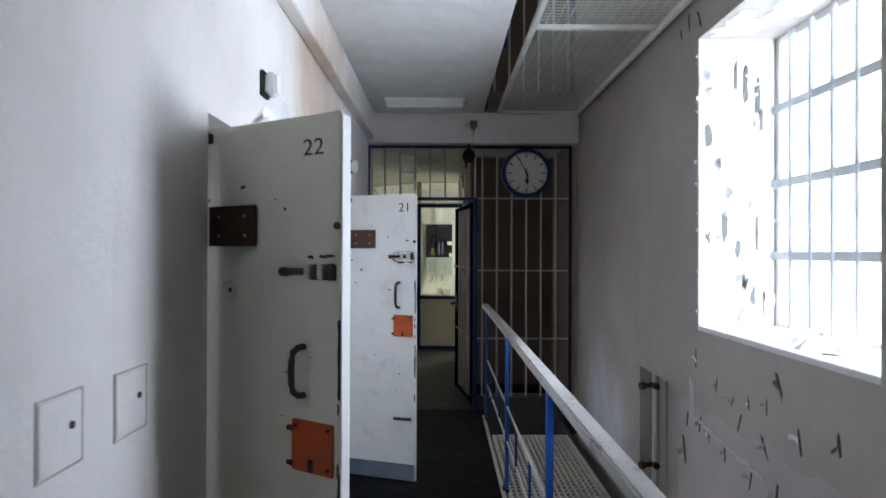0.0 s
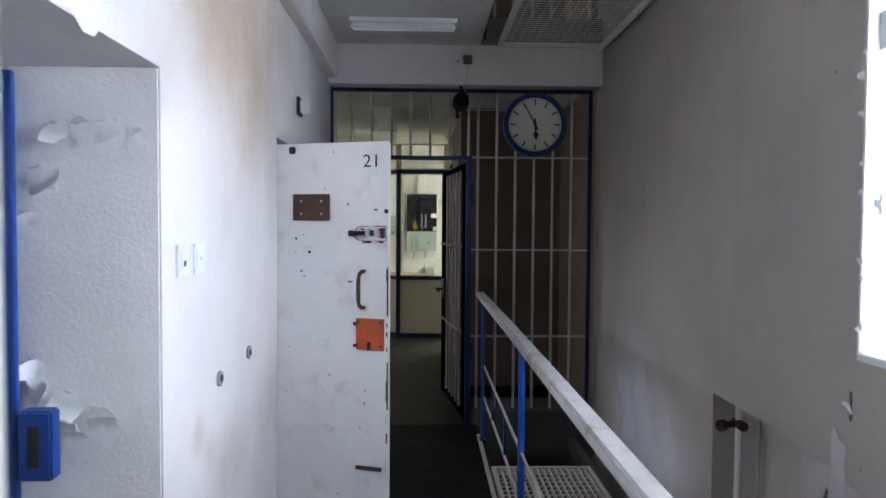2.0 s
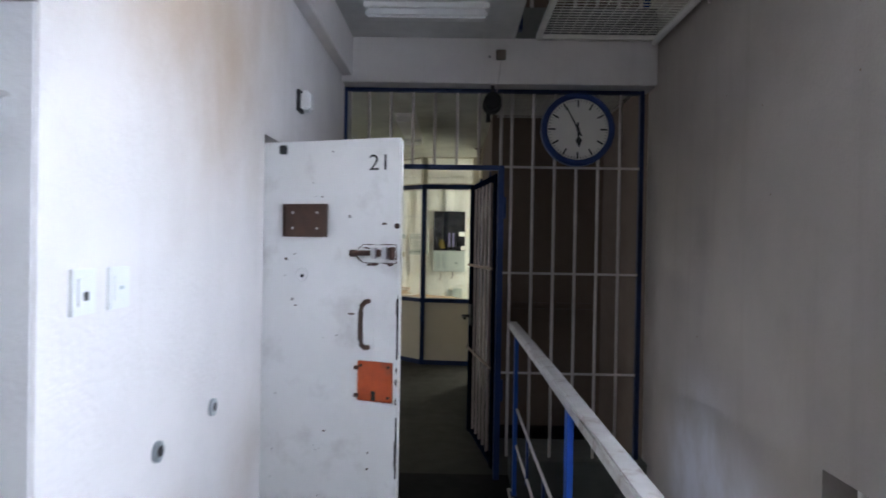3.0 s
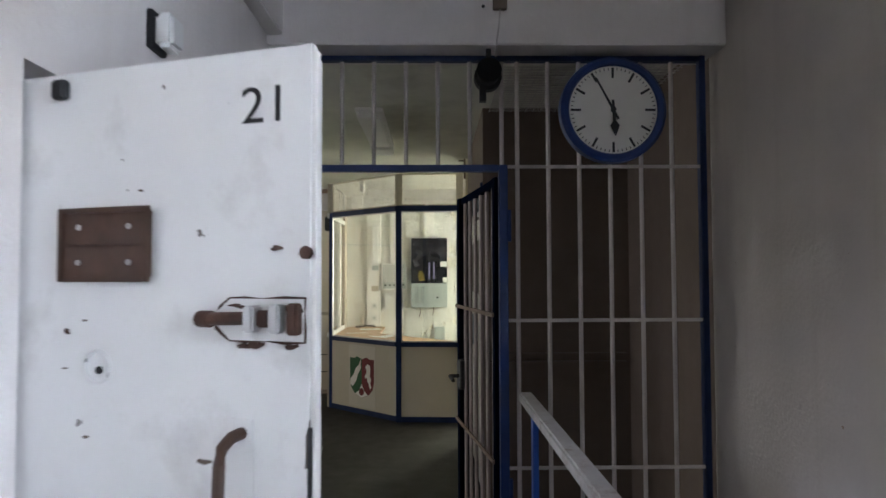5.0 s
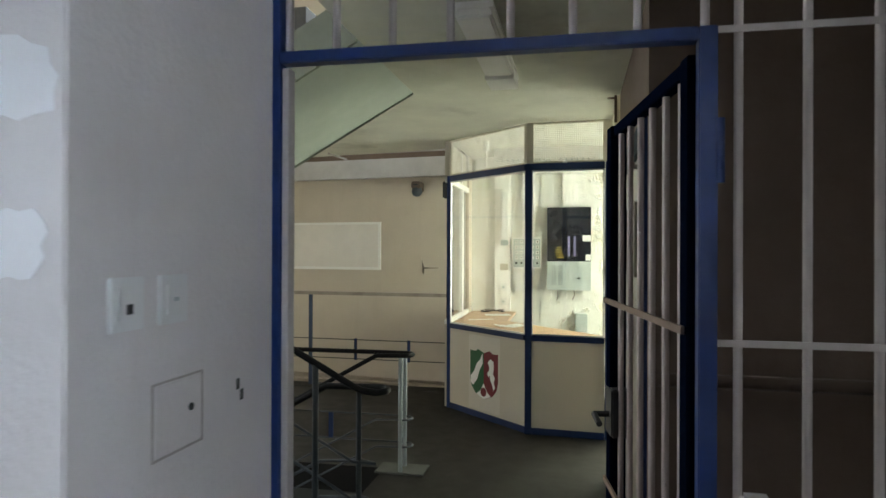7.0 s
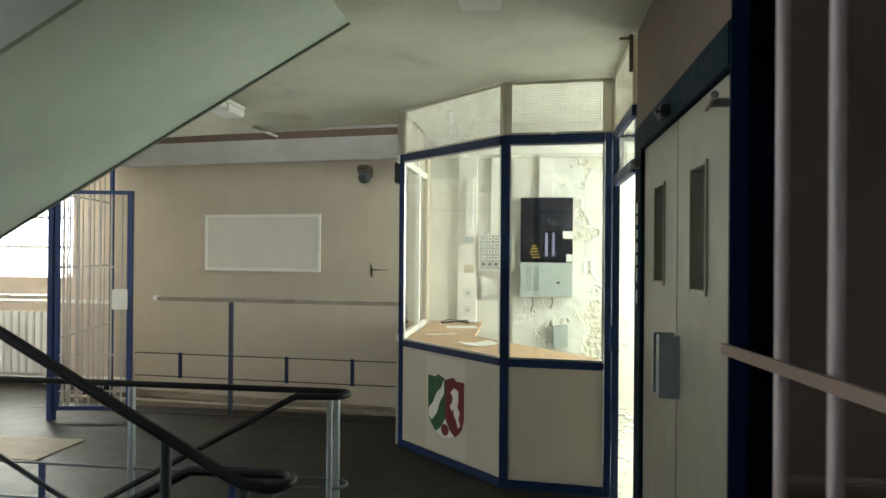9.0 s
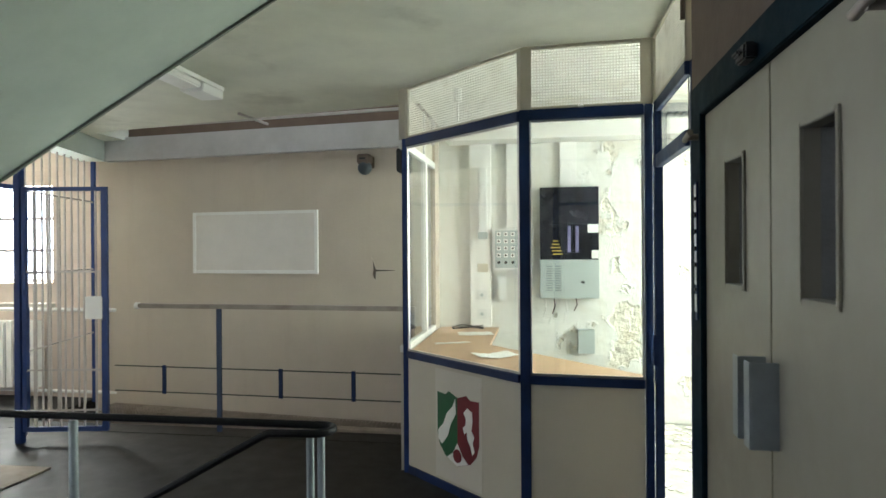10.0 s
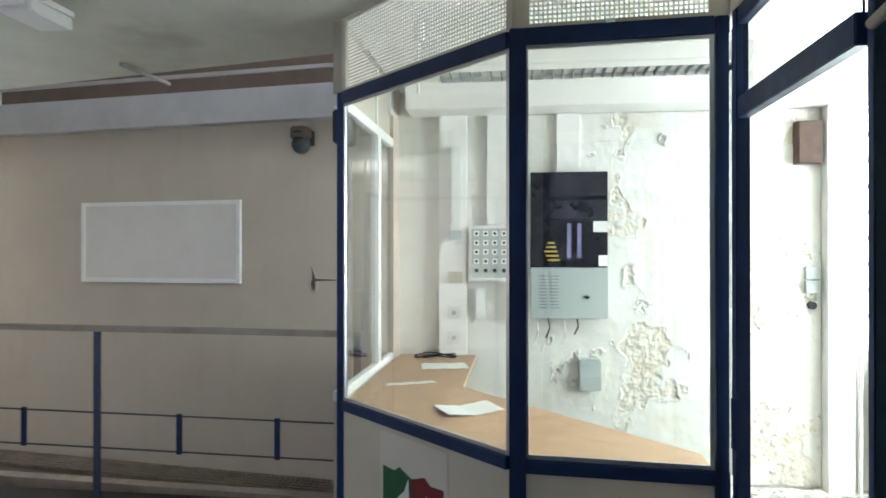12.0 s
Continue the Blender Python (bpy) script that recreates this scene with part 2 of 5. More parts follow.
M_WINBAR = mat("window_bar_grey", (0.60, 0.62, 0.64), 0.6, vary=0.1, spots=(0.2, 0.16, 0.13), spot_scale=30, spot_at=0.73)
M_MESH = mat("mesh_cream", (0.74, 0.72, 0.66), 0.6, vary=0.12, stain=(0.45, 0.40, 0.33), stain_scale=4, stain_amount=0.5)
M_RAILD = mat("rail_dark_grey", (0.055, 0.066, 0.075), 0.45, 0.3, vary=0.2, scale=10)
M_LOWER = mat("paint_pinkish_lower", (0.50, 0.455, 0.435), 0.85, vary=0.07, scale=3, bump=0.25, bump_scale=45, stain=(0.40, 0.36, 0.34), stain_scale=1.4, stain_amount=0.5, stain_edge=0.25)
M_BOOTHCEIL = mat("booth_ceiling_white", (0.82, 0.82, 0.76), 0.9, vary=0.05, scale=3, bump=0.15, stain=(0.62, 0.56, 0.40), stain_scale=1.1, stain_amount=0.5, stain_edge=0.15)
M_KERB = mat("kerb_dusty_brown", (0.30, 0.25, 0.205), 0.8, vary=0.15, scale=8, stain=(0.18, 0.14, 0.11), stain_scale=5, stain_amount=0.5)
M_STRING = mat("concrete_edge_green", (0.17, 0.185, 0.15), 0.85, vary=0.12)
M_SHEET = mat("sheet_pale", (0.59, 0.555, 0.48), 0.6, vary=0.03)
M_STEP = mat("step_stone", (0.045, 0.043, 0.039), 0.6, vary=0.15, scale=20)


def glass(name, colour=(0.96, 0.98, 0.97), rough=0.01):
    m = bpy.data.materials.new(name)
    m.use_nodes = True
    b = m.node_tree.nodes["Principled BSDF"]
    b.inputs["Roughness"].default_value, b.inputs["IOR"].default_value, b.inputs["Transmission Weight"].default_value = rough, 1.45, 1.0
    b.inputs["Base Color"].default_value = (*colour, 1)
    return m


def glow(name, colour, strength):
    m = bpy.data.materials.new(name)
    m.use_nodes = True
    n, l = m.node_tree.nodes, m.node_tree.links
    n.remove(n["Principled BSDF"])
    e = n.new("ShaderNodeEmission")
    e.inputs["Color"].default_value, e.inputs["Strength"].default_value = (*colour, 1), strength
    l.new(e.outputs[0], n["Material Output"].inputs[0])
    return m


M_GLASS = glass("window_glass")
M_DARKGLASS = mat("black_gloss_panel", (0.012, 0.012, 0.016), 0.12, vary=0.1)
M_SKYCARD = glow("bright_sky", (0.93, 0.97, 1.0), 4.0)


# ---- mesh helpers ----
def box_into(bm, lo, hi, m=None):
    ctr = [(a + b) / 2 for a, b in zip(lo, hi)]
    size = [abs(b - a) for a, b in zip(lo, hi)]
    mm = Matrix.Translation(ctr) @ Matrix.Diagonal((*size, 1))
    return bmesh.ops.create_cube(bm, size=1, matrix=(m @ mm) if m else mm)["verts"]


def boxes(*pairs, bevel=0.0, m=None):
    bm = bmesh.new()
    for lo, hi in pairs:
        box_into(bm, lo, hi, m)
    if bevel:
        bmesh.ops.bevel(bm, geom=bm.edges[:], offset=bevel, segments=2, affect="EDGES", clamp_overlap=True)
    return bm


def rod_into(bm, a, b, r, seg=12, r2=None):
    a, b = Vector(a), Vector(b)
    q = (b - a).to_track_quat("Z", "Y").to_matrix().to_4x4()
    bmesh.ops.create_cone(bm, cap_ends=True, segments=seg, radius1=r, radius2=r if r2 is None else r2, depth=(b - a).length,
                          matrix=Matrix.Translation((a + b) / 2) @ q)


def rods(*abr, seg=12):
    bm = bmesh.new()
    for a, b, r in abr:
        rod_into(bm, a, b, r, seg)
    return bm


def tube(points, r, seg=10):
    """A round tube along a line of points."""
    bm = bmesh.new()
    pts = [Vector(p) for p in points]
    rings = []
    for i, p in enumerate(pts):
        d = (pts[min(i + 1, len(pts) - 1)] - pts[max(i - 1, 0)]).normalized()
        up = Vector((0, 0, 1)) if abs(d.z) < 0.95 else Vector((1, 0, 0))
        s = d.cross(up).normalized()
        u = s.cross(d)
        rings.append([bm.verts.new(p + r * (math.cos(2 * math.pi * k / seg) * s + math.sin(2 * math.pi * k / seg) * u)) for k in range(seg)])
    for a, b in zip(rings, rings[1:]):
        for k in range(seg):
            bm.faces.new((a[k], a[(k + 1) % seg], b[(k + 1) % seg], b[k]))
    bm.faces.new(rings[0][::-1])
    bm.faces.new(rings[-1])
    bmesh.ops.recalc_face_normals(bm, faces=bm.faces[:])
    return bm


def arc(cx, cy, cz, r, a0, a1, n, axes="xy"):
    out = []
    for i in range(n + 1):
        a = radians(a0 + (a1 - a0) * i / n)
        p = {"x": cx, "y": cy, "z": cz}
        p[axes[0]] += r * math.cos(a)
        p[axes[1]] += r * math.sin(a)
        out.append((p["x"], p["y"], p["z"]))
    return out


def plate(outline, thick, m=None):
    """A flat plate from an outline in local x, z, facing local -y."""
    bm = bmesh.new()
    vs = [bm.verts.new((x, 0, z)) for x, z in outline]
    f = bm.faces.new(vs)
    r = bmesh.ops.extrude_face_region(bm, geom=[f])
    for v in r["geom"]:
        if isinstance(v, bmesh.types.BMVert):
            v.co.y -= thick
    bmesh.ops.recalc_face_normals(bm, faces=bm.faces[:])
    if m:
        bmesh.ops.transform(bm, matrix=m, verts=bm.verts[:])
    return bm


def ragged(w, h, n, rough, rng):
    """An uneven outline round a rectangle of w by h."""
    out = []
    for i in range(n):
        a = 2 * math.pi * i / n
        c, s = math.cos(a), math.sin(a)
        k = 1 / max(abs(c), abs(s)) ** 0.8
        f = k * (1 + rng.uniform(-rough, rough))
        out.append((w / 2 * c * f, h / 2 * s * f))
    return out


def finish(me, material):
    for p in me.polygons:
        p.use_smooth = True
    me.set_sharp_from_angle(angle=radians(35))
    me.materials.append(material)


def part(name, bm, material, parent=None, label="", world=False):
    """One mesh object from a bmesh, under a thing or a part. world: the bmesh holds places in the world."""
    if world and parent:
        m, o = Matrix.Identity(4), parent
        while o:
            m, o = o.matrix_basis @ m, o.parent
        bmesh.ops.transform(bm, matrix=m.inverted(), verts=bm.verts[:])
    me = bpy.data.meshes.new(name)
    bm.normal_update()
    bm.to_mesh(me)
    bm.free()
    finish(me, material)
    ob = new(name, me)
    if parent:
        ob.parent = parent
    if label:
        ob["label"] = label
    return ob


def piece(name, me, parent, m):
    """A further object on a mesh that is shared."""
    ob = new(name, me)
    ob.parent = parent
    ob.matrix_basis = m
    return ob


def thing(name, label, category, at=(0, 0, 0), rz=0.0, group=""):
    ob = new(name)
    ob.empty_display_size = 0.1
    ob.matrix_basis = pose(*at, 0, 0, rz)
    bpy.context.view_layer.update()
    return tagged(ob, label, category, group)


def lone(name, bm, material, label, category, group=""):
    return tagged(part(name, bm, material), label, category, group)


def setting(name, bm, material, label, category):
    return tagged(part(name, bm, material), label, category, "", "structure")


def words(text, size, thick=0.0008):
    """Letters as a mesh, in local x, z, facing local -y."""
    cu = bpy.data.curves.new("text", "FONT")
    cu.body, cu.size, cu.extrude, cu.offset = text, size, thick, -size * 0.004
    ob = bpy.data.objects.new("text", cu)
    scene.collection.objects.link(ob)
    bpy.context.view_layer.update()
    me = bpy.data.meshes.new_from_object(ob.evaluated_get(bpy.context.evaluated_depsgraph_get()))
    bm = bmesh.new()
    bm.from_mesh(me)
    bpy.data.objects.remove(ob)
    bpy.data.meshes.remove(me)
    bpy.data.curves.remove(cu)
    bmesh.ops.transform(bm, matrix=Matrix.Rotation(radians(90), 4, "X"), verts=bm.verts[:])
    return bm


def flake_mesh(seed, paint=None):
    """A curled flake of paint, about 1 across, in local x, z, curling towards -y."""
    rng = random.Random(seed)
    bm = bmesh.new()
    n, rings = 13, 4
    rad = [rng.uniform(0.5, 1.0) * 0.5 for _ in range(n)]
    way = rng.uniform(-0.6, 0.6)
    ctr = bm.verts.new((0, 0, 0))
    prev = None
    for k in range(1, rings + 1):
        ring = []
        for i in range(n):
            a = 2 * math.pi * i / n
            x, z = math.cos(a) * rad[i] * k / rings, math.sin(a) * rad[i] * k / rings
            t = max(0.0, z * math.cos(way) + x * math.sin(way) + 0.12)
            ring.append(bm.verts.new((x, -1.2 * t * t - 0.006, z - 0.6 * t * t)))
        for i in range(n):
            j = (i + 1) % n
            if prev is None:
                bm.faces.new((ctr, ring[i], ring[j]))
            else:
                bm.faces.new((prev[i], ring[i], ring[j], prev[j]))
        prev = ring
    me = bpy.data.meshes.new("paint_flake")
    bm.to_mesh(me)
    bm.free()
    finish(me, paint or M_FLAKE)
    return me


FLAKES = [flake_mesh(i) for i in range(7)]
FLAKES_GREY = [flake_mesh(i, M_EAST) for i in range(7)]
FACE = {"-y": 0, "+x": 90, "+y": 180, "-x": -90}


def flake(parent, at, size, facing, seed, aspect=1.0, kinds=FLAKES):
    rng = random.Random(seed)
    rot = Matrix.Rotation(radians(FACE[facing]), 4, "Z") @ Matrix.Rotation(rng.uniform(-0.9, 0.9) + (math.pi if rng.random() < 0.4 else 0), 4, "Y")
    return piece("paint_flake", kinds[rng.randrange(7)], parent, Matrix.Translation(at) @ rot @ Matrix.Diagonal((size * aspect, size, size, 1)))


# ---- plan ----
XL, XR, YG = -0.77, 1.335, 6.62     # corridor walls, grille
ZC, ZB = 3.00, 2.70                 # corridor ceiling, beam's underside
XE = 0.41                           # walkway's edge
ZR = 2.80                           # stair hall's ceiling
XS = 0.33                           # lift wall of the stair hall
CH = 2.055                          # head of the cell openings

# ---- corridor: structure ----
T, TR = 0.50, 0.45
C22, C21 = (2.05, 3.27), (4.71, 5.88)
setting("floor", boxes(((XL - 2.4, -4, -0.2), (XE, YG + 0.08, 0))), M_FLOOR, "dark worn linoleum floor of the walkway", "floor")
wall_w = setting("wall_west", boxes(((XL - T, -4, 0), (XL, C22[0], ZC)), ((XL - T, C22[0], CH), (XL, C22[1], ZC)), ((XL - T, C22[1], 0), (XL, C21[0], ZC)),
                                    ((XL - T, C21[0], CH), (XL, C21[1], ZC)), ((XL - T, C21[1], 0), (XL, YG - 0.03, ZC)), ((XL - T, YG - 0.03, 0), (-.822, YG + 0.14, ZC))), M_WALL,
                 "white plastered cell wall with brown stains", "wall")
for k, (a, b) in enumerate((C22, C21)):
    part("jamb_lining", boxes(((XL - T + 0.09, b - 0.004, 0.0), (XL - 0.006, b + 0.02, CH - 0.002))), M_JAMB if k else M_REVEAL, wall_w, "rough white plaster of the door reveal")
XC = XL - 2.6
setting("wall_cells", boxes(((XC, -4, -0.2), (XC + .2, YG, 2.05)), ((XC, -4, 2.75), (XC + .2, YG, ZC)), ((XC, -4, 2.05), (XC + .2, 2.16, 2.75)), ((XC, 3.16, 2.05), (XC + .2, 4.80, 2.75)), ((XC, 5.80, 2.05), (XC + .2, YG, 2.75)), ((XL - 2.4, 3.9, 0), (XL - T, 4.1, ZC)), ((XL - 2.4, 1.0, 0), (XL - T, 1.2, ZC)),
                            ((XL - 2.4, YG - 0.1, 0), (XL - T, YG + 0.1, ZC))), M_WALL, "white plaster walls inside the cells", "wall")
setting("ceiling", boxes(((XL - 2.6, -4, ZC), (XE - 0.025, YG - 0.13, ZC + 0.25))), M_CEIL, "grey-white painted concrete ceiling", "ceiling")
setting("ceiling_trim", boxes(((XL + 0.001, -4, 2.74), (XL + 0.075, YG - 0.14, ZC - 0.003)), bevel=0.006), M_WALL, "white painted downstand along the cell wall", "trim")
W1, W0, WZ = (1.98, 3.43), (-3.4, -1.95), (1.205, 2.75)
WL = (1.98, 3.43)
ew = [((XR, -4, -3.2), (XR + TR, W0[0], 6)), ((XR, W0[0], -3.2), (XR + TR, W0[1], WZ[0])), ((XR, W0[0], WZ[1]), (XR + TR, W0[1], 6)),
      ((XR, W0[1], -3.2), (XR + TR, W1[0], 6)), ((XR, W1[0], -3.2), (XR + TR, W1[1], -2.0)), ((XR, W1[0], -0.5), (XR + TR, W1[1], WZ[0])),
      ((XR, W1[0], WZ[1]), (XR + TR, W1[1], 4.205)), ((XR, W1[0], 5.75), (XR + TR, W1[1], 6)),
      ((XR, W1[1], -3.2), (XR + TR, 3.72, 6)), ((XR, 3.72, -3.2), (XR + TR, 4.44, -0.3)), ((XR + 0.13, 3.72, -0.3), (XR + TR, 4.44, 0.84)),
      ((XR, 3.72, 0.84), (XR + TR, 4.44, 6)), ((XR, 4.44, -3.2), (XR + TR, YG + .03, 6))]
wall_e = setting("wall_east", boxes(*ew), M_EAST, "grey-brown plastered outer wall with peeling paint and a painted pool of light", "wall")
for a, b in (W1, W0):
    part("reveal_lining", boxes(((XR + 0.004, b - 0.006, WZ[0] + 0.03), (XR + TR - 0.05, b + 0.02, WZ[1] - 0.002)), ((XR + 0.004, a - 0.02, WZ[0] + 0.03), (XR + TR - 0.05, a + 0.006, WZ[1] - 0.002))),
         M_REVEAL, wall_e, "white flaking window reveal")
# The outer wall carries on here; its darker colour stands for shade behind the grille.
setting("wall_shaft", boxes(((XR - .002, YG + .03, -3.2), (XR + TR, 8.3, 6))), M_LIFTWALL, "outer wall behind the grille, coloured dark brown for the shade", "wall")
setting("wall_south", boxes(((XL - 2.6, -4.2, -3.2), (XR + TR, -4, 6))), M_WALL, "white plaster end wall", "wall")
setting("ceiling_upper", boxes(((XL - 2.6, -4.2, 6), (XR + TR, YG + 0.2, 6.2))), M_CEIL, "white ceiling of the storey above", "ceiling")
setting("beam", boxes(((XL, YG - 0.165, ZB), (XR, YG + 0.13, ZC + 0.002)), bevel=0.006), M_WALL, "white painted concrete beam above the grille", "beam")
setting("beam_upper", boxes(((XL, YG - 0.13, ZC + 0.004), (XR, YG + 0.13, 3.22))), M_CONC, "grey concrete edge of the storey above", "beam")
setting("wall_upper", boxes(((XL - 0.1, -4, ZC + 0.25), (XL, YG, 6)), ((XL, YG + 1.3, 3.0), (XR, YG + 1.5, 6))), M_LIFTWALL, "brown plaster wall of the storey above", "wall")
setting("floor_lower", boxes(((XL - 2.6, -4, -3.2), (XR + TR, 8.3, -3))), M_CONC, "grey concrete floor of the storey below", "floor")
setting("wall_below", boxes(((XE - 0.5, -4, -3), (XE - 0.3, 8.3, -0.2))), M_WALL, "white plaster wall of the storey below", "wall")
setting("floor_edge", boxes(((XE - 0.028, -4, -0.2), (XE + 0.002, 6.44, 0.006)), bevel=0.003), M_GRATE, "pale worn steel edge strip of the walkway", "trim")
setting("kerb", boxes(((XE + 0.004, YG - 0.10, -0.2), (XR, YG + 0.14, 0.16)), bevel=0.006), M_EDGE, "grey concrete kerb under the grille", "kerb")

# paler repainted patch and torn paint on the outer wall
rng = random.Random(4)
place_e = Matrix.Translation((XR - 0.001, 0, 0)) @ Matrix.Rotation(radians(-90), 4, "Z")
part("paint_patch", plate([(-3.50 + dx, 0.82 + dz) for dx, dz in ragged(0.075, 0.26, 18, 0.22, rng)], 0.003, place_e), M_PALE, wall_e, "pale bare filler patch")
edge = [(-3.70 + .05 * k, .80 + .02 * math.sin(k * .7) + rng.uniform(-.012, .012)) for k in range(42)]
part("paint_patch", plate([(-3.70, -.3)] + edge + [(-1.65, -.3)], .001, place_e), M_LOWER, wall_e, "paler pinkish paint below a torn edge")
for k in range(6):
    part("paint_patch", plate([(-3.42 + .13 * k + dx, 0.73 - .012 * k + dz) for dx, dz in ragged(0.15, 0.022, 14, 0.3, rng)], 0.0036 + .0004 * k, place_e), M_PALE, wall_e, "torn paint edge along an old chase")
for i, (y, z, s, asp) in enumerate(((3.46, 1.05, .10, .5), (3.20, .96, .08, .4), (3.02, .92, .07, .4), (2.95, .84, .10, .35), (2.86, .95, .07, .5), (2.72, .80, .13, .4), (2.60, 1.08, .13, .3),
                                    (2.70, .97, .07, .6), (2.45, .90, .11, .4), (2.62, .62, .14, .4), (2.50, .60, .16, .6), (2.38, .56, .14, .6), (2.30, .70, .12, .5), (2.84, .62, .11, .5), (2.2, .95, .1, .5),
                                    (3.40, .72, .10, .7), (3.30, .70, .09, 1.2), (3.58, .70, .12, .6), (3.62, .52, .17, .3), (3.1, .66, .1, .8), (2.1, .6, .15, .6), (3.56, 2.88, .10, .4), (3.42, 2.85, .12, .4), (3.68, 2.85, .07, .4))):
    flake(wall_e, (XR - 0.002, y, z), s * 0.75, "-x", 100 + i, asp * 0.6, FLAKES_GREY if i % 4 else FLAKES)
    slant = rng.uniform(-0.6, 0.6)
    part("torn_slit", plate([(-y + .012 + dx * math.cos(slant) + dz * math.sin(slant), z + dz * math.cos(slant) - dx * math.sin(slant)) for dx, dz in ragged(s * .14, s * .8, 11, .35, rng)], .0012 + .00008 * i, place_e), M_SLIT, wall_e, "dark slit in torn paint")
# flaking reveal of the window
for i in range(46):
    flake(wall_e, (XR + 0.02 + 0.37 * rng.random(), W1[1] - 0.008, WZ[0] + 0.08 + 1.42 * rng.random()), rng.uniform(0.05, 0.15), "-y", 200 + i, rng.uniform(0.3, 0.8))
for i in range(12):
    z = WZ[0] + 0.1 + 1.4 * i / 11
    flake(wall_e, (XR - 0.004, W1[1] - 0.012 + rng.uniform(-0.02, 0.02), z + rng.uniform(-.05, .05)), rng.uniform(0.025, 0.055), "-x", 300 + i, 0.7)
for i in range(16):
    x, z, w, h = XR + .05 + .30 * rng.random(), WZ[0] + .1 + 1.35 * rng.random(), rng.uniform(.012, .035), rng.uniform(.06, .17)
    part("torn_slit", plate([(x + dx, z + dz) for dx, dz in ragged(w, h, 12, .4, rng)], .001 + .0003 * i, Matrix.Translation((0, W1[1] - 0.0065, 0))), M_CONC, wall_e, "grey bare plaster in the flaking reveal")
for k, (x, y, w, d) in enumerate(((1.48, 3.25, .22, .25), (1.60, 2.95, .18, .35), (1.45, 2.75, .16, .22), (1.62, 2.4, .2, .4), (1.42, 3.05, .10, .12))):
    part("torn_slit", plate([(x + dx, y + dz) for dx, dz in ragged(w, d, 20, .3, rng)], .002 + .0006 * k, Matrix.Translation((0, 0, WZ[1] - .002)) @ Matrix.Rotation(radians(-90), 4, "X") @ Matrix.Diagonal((1, -1, 1, 1))), M_BARE, wall_e, "bare plaster under the window head")
# flaking door reveals
for i, (x, z, s) in enumerate(((-.915, 1.87, .10), (-.985, 1.875, .09), (-1.065, 1.865, .09), (-1.09, 1.735, .12), (-1.14, 1.62, .10), (-1.13, 1.20, .10), (-.94, 1.055, .13), (-1.045, 1.10, .12), (-1.07, 1.045, .13), (-1.03, 1.02, .10), (-.83, 1.86, .05), (-1.12, 1.14, .09))):
    part("bare_patch", plate([(x + dx, z + .015 + dz) for dx, dz in ragged(s * .55, s * 0.5, 15, 0.3, rng)], 0.0008 + 0.0003 * i, Matrix.Translation((0, C22[1] - 0.0045, 0))), M_BARE, wall_w, "bare plaster where paint came off")
    flake(wall_w, (x + .01, C22[1] - 0.010, z), s * 1.15, "-y", 400 + i, 0.85)
flake(wall_w, (XL + 0.003, 2.80, 2.14), 0.22, "+x", 431, 1.6)
flake(wall_w, (XL + 0.003, 2.60, 2.12), 0.16, "+x", 433, 1.4)
for k, (x, z, w, h) in enumerate(((-.875, 1.92, .17, .13), (-.865, 1.652, .115, .105), (-1.03, 1.85, .10, .12))):
    part("filler_patch", plate([(x + dx, z + dz) for dx, dz in ragged(w, h, 18, 0.16, rng)], 0.002 + 0.0006 * k, Matrix.Translation((0, C21[1] - 0.004, 0))), M_PATCH, wall_w, "white filler patch")
# blue steel door frames, with a plate towards the leaf and the keeper of the lock
for k, (a, b) in enumerate((C22, C21)):
    f = tagged(thing("door_frame", "bright blue steel door frame set in the reveal", "door frame", (0, 0, 0), 0, "door frames"), kind="structure")
    part("post", boxes(((-1.27, b - 0.085, 0), (-1.19, b - 0.006, CH - 0.03)), bevel=0.004), M_FRAMEBLUE, f)
    part("head", boxes(((-1.27, a + 0.05, CH - 0.08), (-1.19, b - 0.086, CH - 0.03)), bevel=0.004), M_FRAMEBLUE, f)
    part("strike_plate", boxes(((-1.189, b - .085, 0), (-1.128, b - .062, CH - .03)), bevel=.003), M_FRAMEBLUE, f)
    kp = part("keeper", boxes(((-1.1125, b - .105, .93), (-1.024, b - .055, 1.12)), bevel=.006), M_FRAMEBLUE, f)
    part("keeper_slot", boxes(((-1.085, b - .1065, .97), (-1.055, b - .1051, 1.08))), M_INK, kp)

# barred window of the corridor
def window(name, x, y0, y1, z0, z1, nv, zs):
    w = tagged(thing(name, "barred steel window with bright daylight behind it", "window", (x, y0, z0)), kind="structure")
    w_, h_ = y1 - y0, z1 - z0
    part("window_frame", boxes(((0, 0, 0), (.05, .04, h_)), ((0, w_ - .04, 0), (.05, w_, h_)), ((0, .04, 0), (.05, w_ - .04, .04)), ((0, .04, h_ - .04), (.05, w_ - .04, h_)), bevel=.003), M_WHITE, w)
    part("window_sill", boxes(((XR - x + 0.002, -.01, -.02), (-.002, w_ + .01, .024)), bevel=.004), M_REVEAL, w, "white flaking plaster sill")
    for i in range(1, nv + 1):
        y = w_ - .19 - .178 * (i - 1)
        part("bar", rods(((-.02, y, .03), (-.02, y, h_ - .01), .015)), M_WINBAR, w)
    for z in zs:
        part("crossbar", boxes(((-.025, .005, z - z0 - .022), (-.013, w_ - .005, z - z0 + .022)), bevel=.002), M_WINBAR, w)
    pane = part("pane", boxes(((.02, .04, .04), (.026, w_ - .04, h_ - .04))), M_GLASS, w)
    pane.visible_shadow = False
    return w


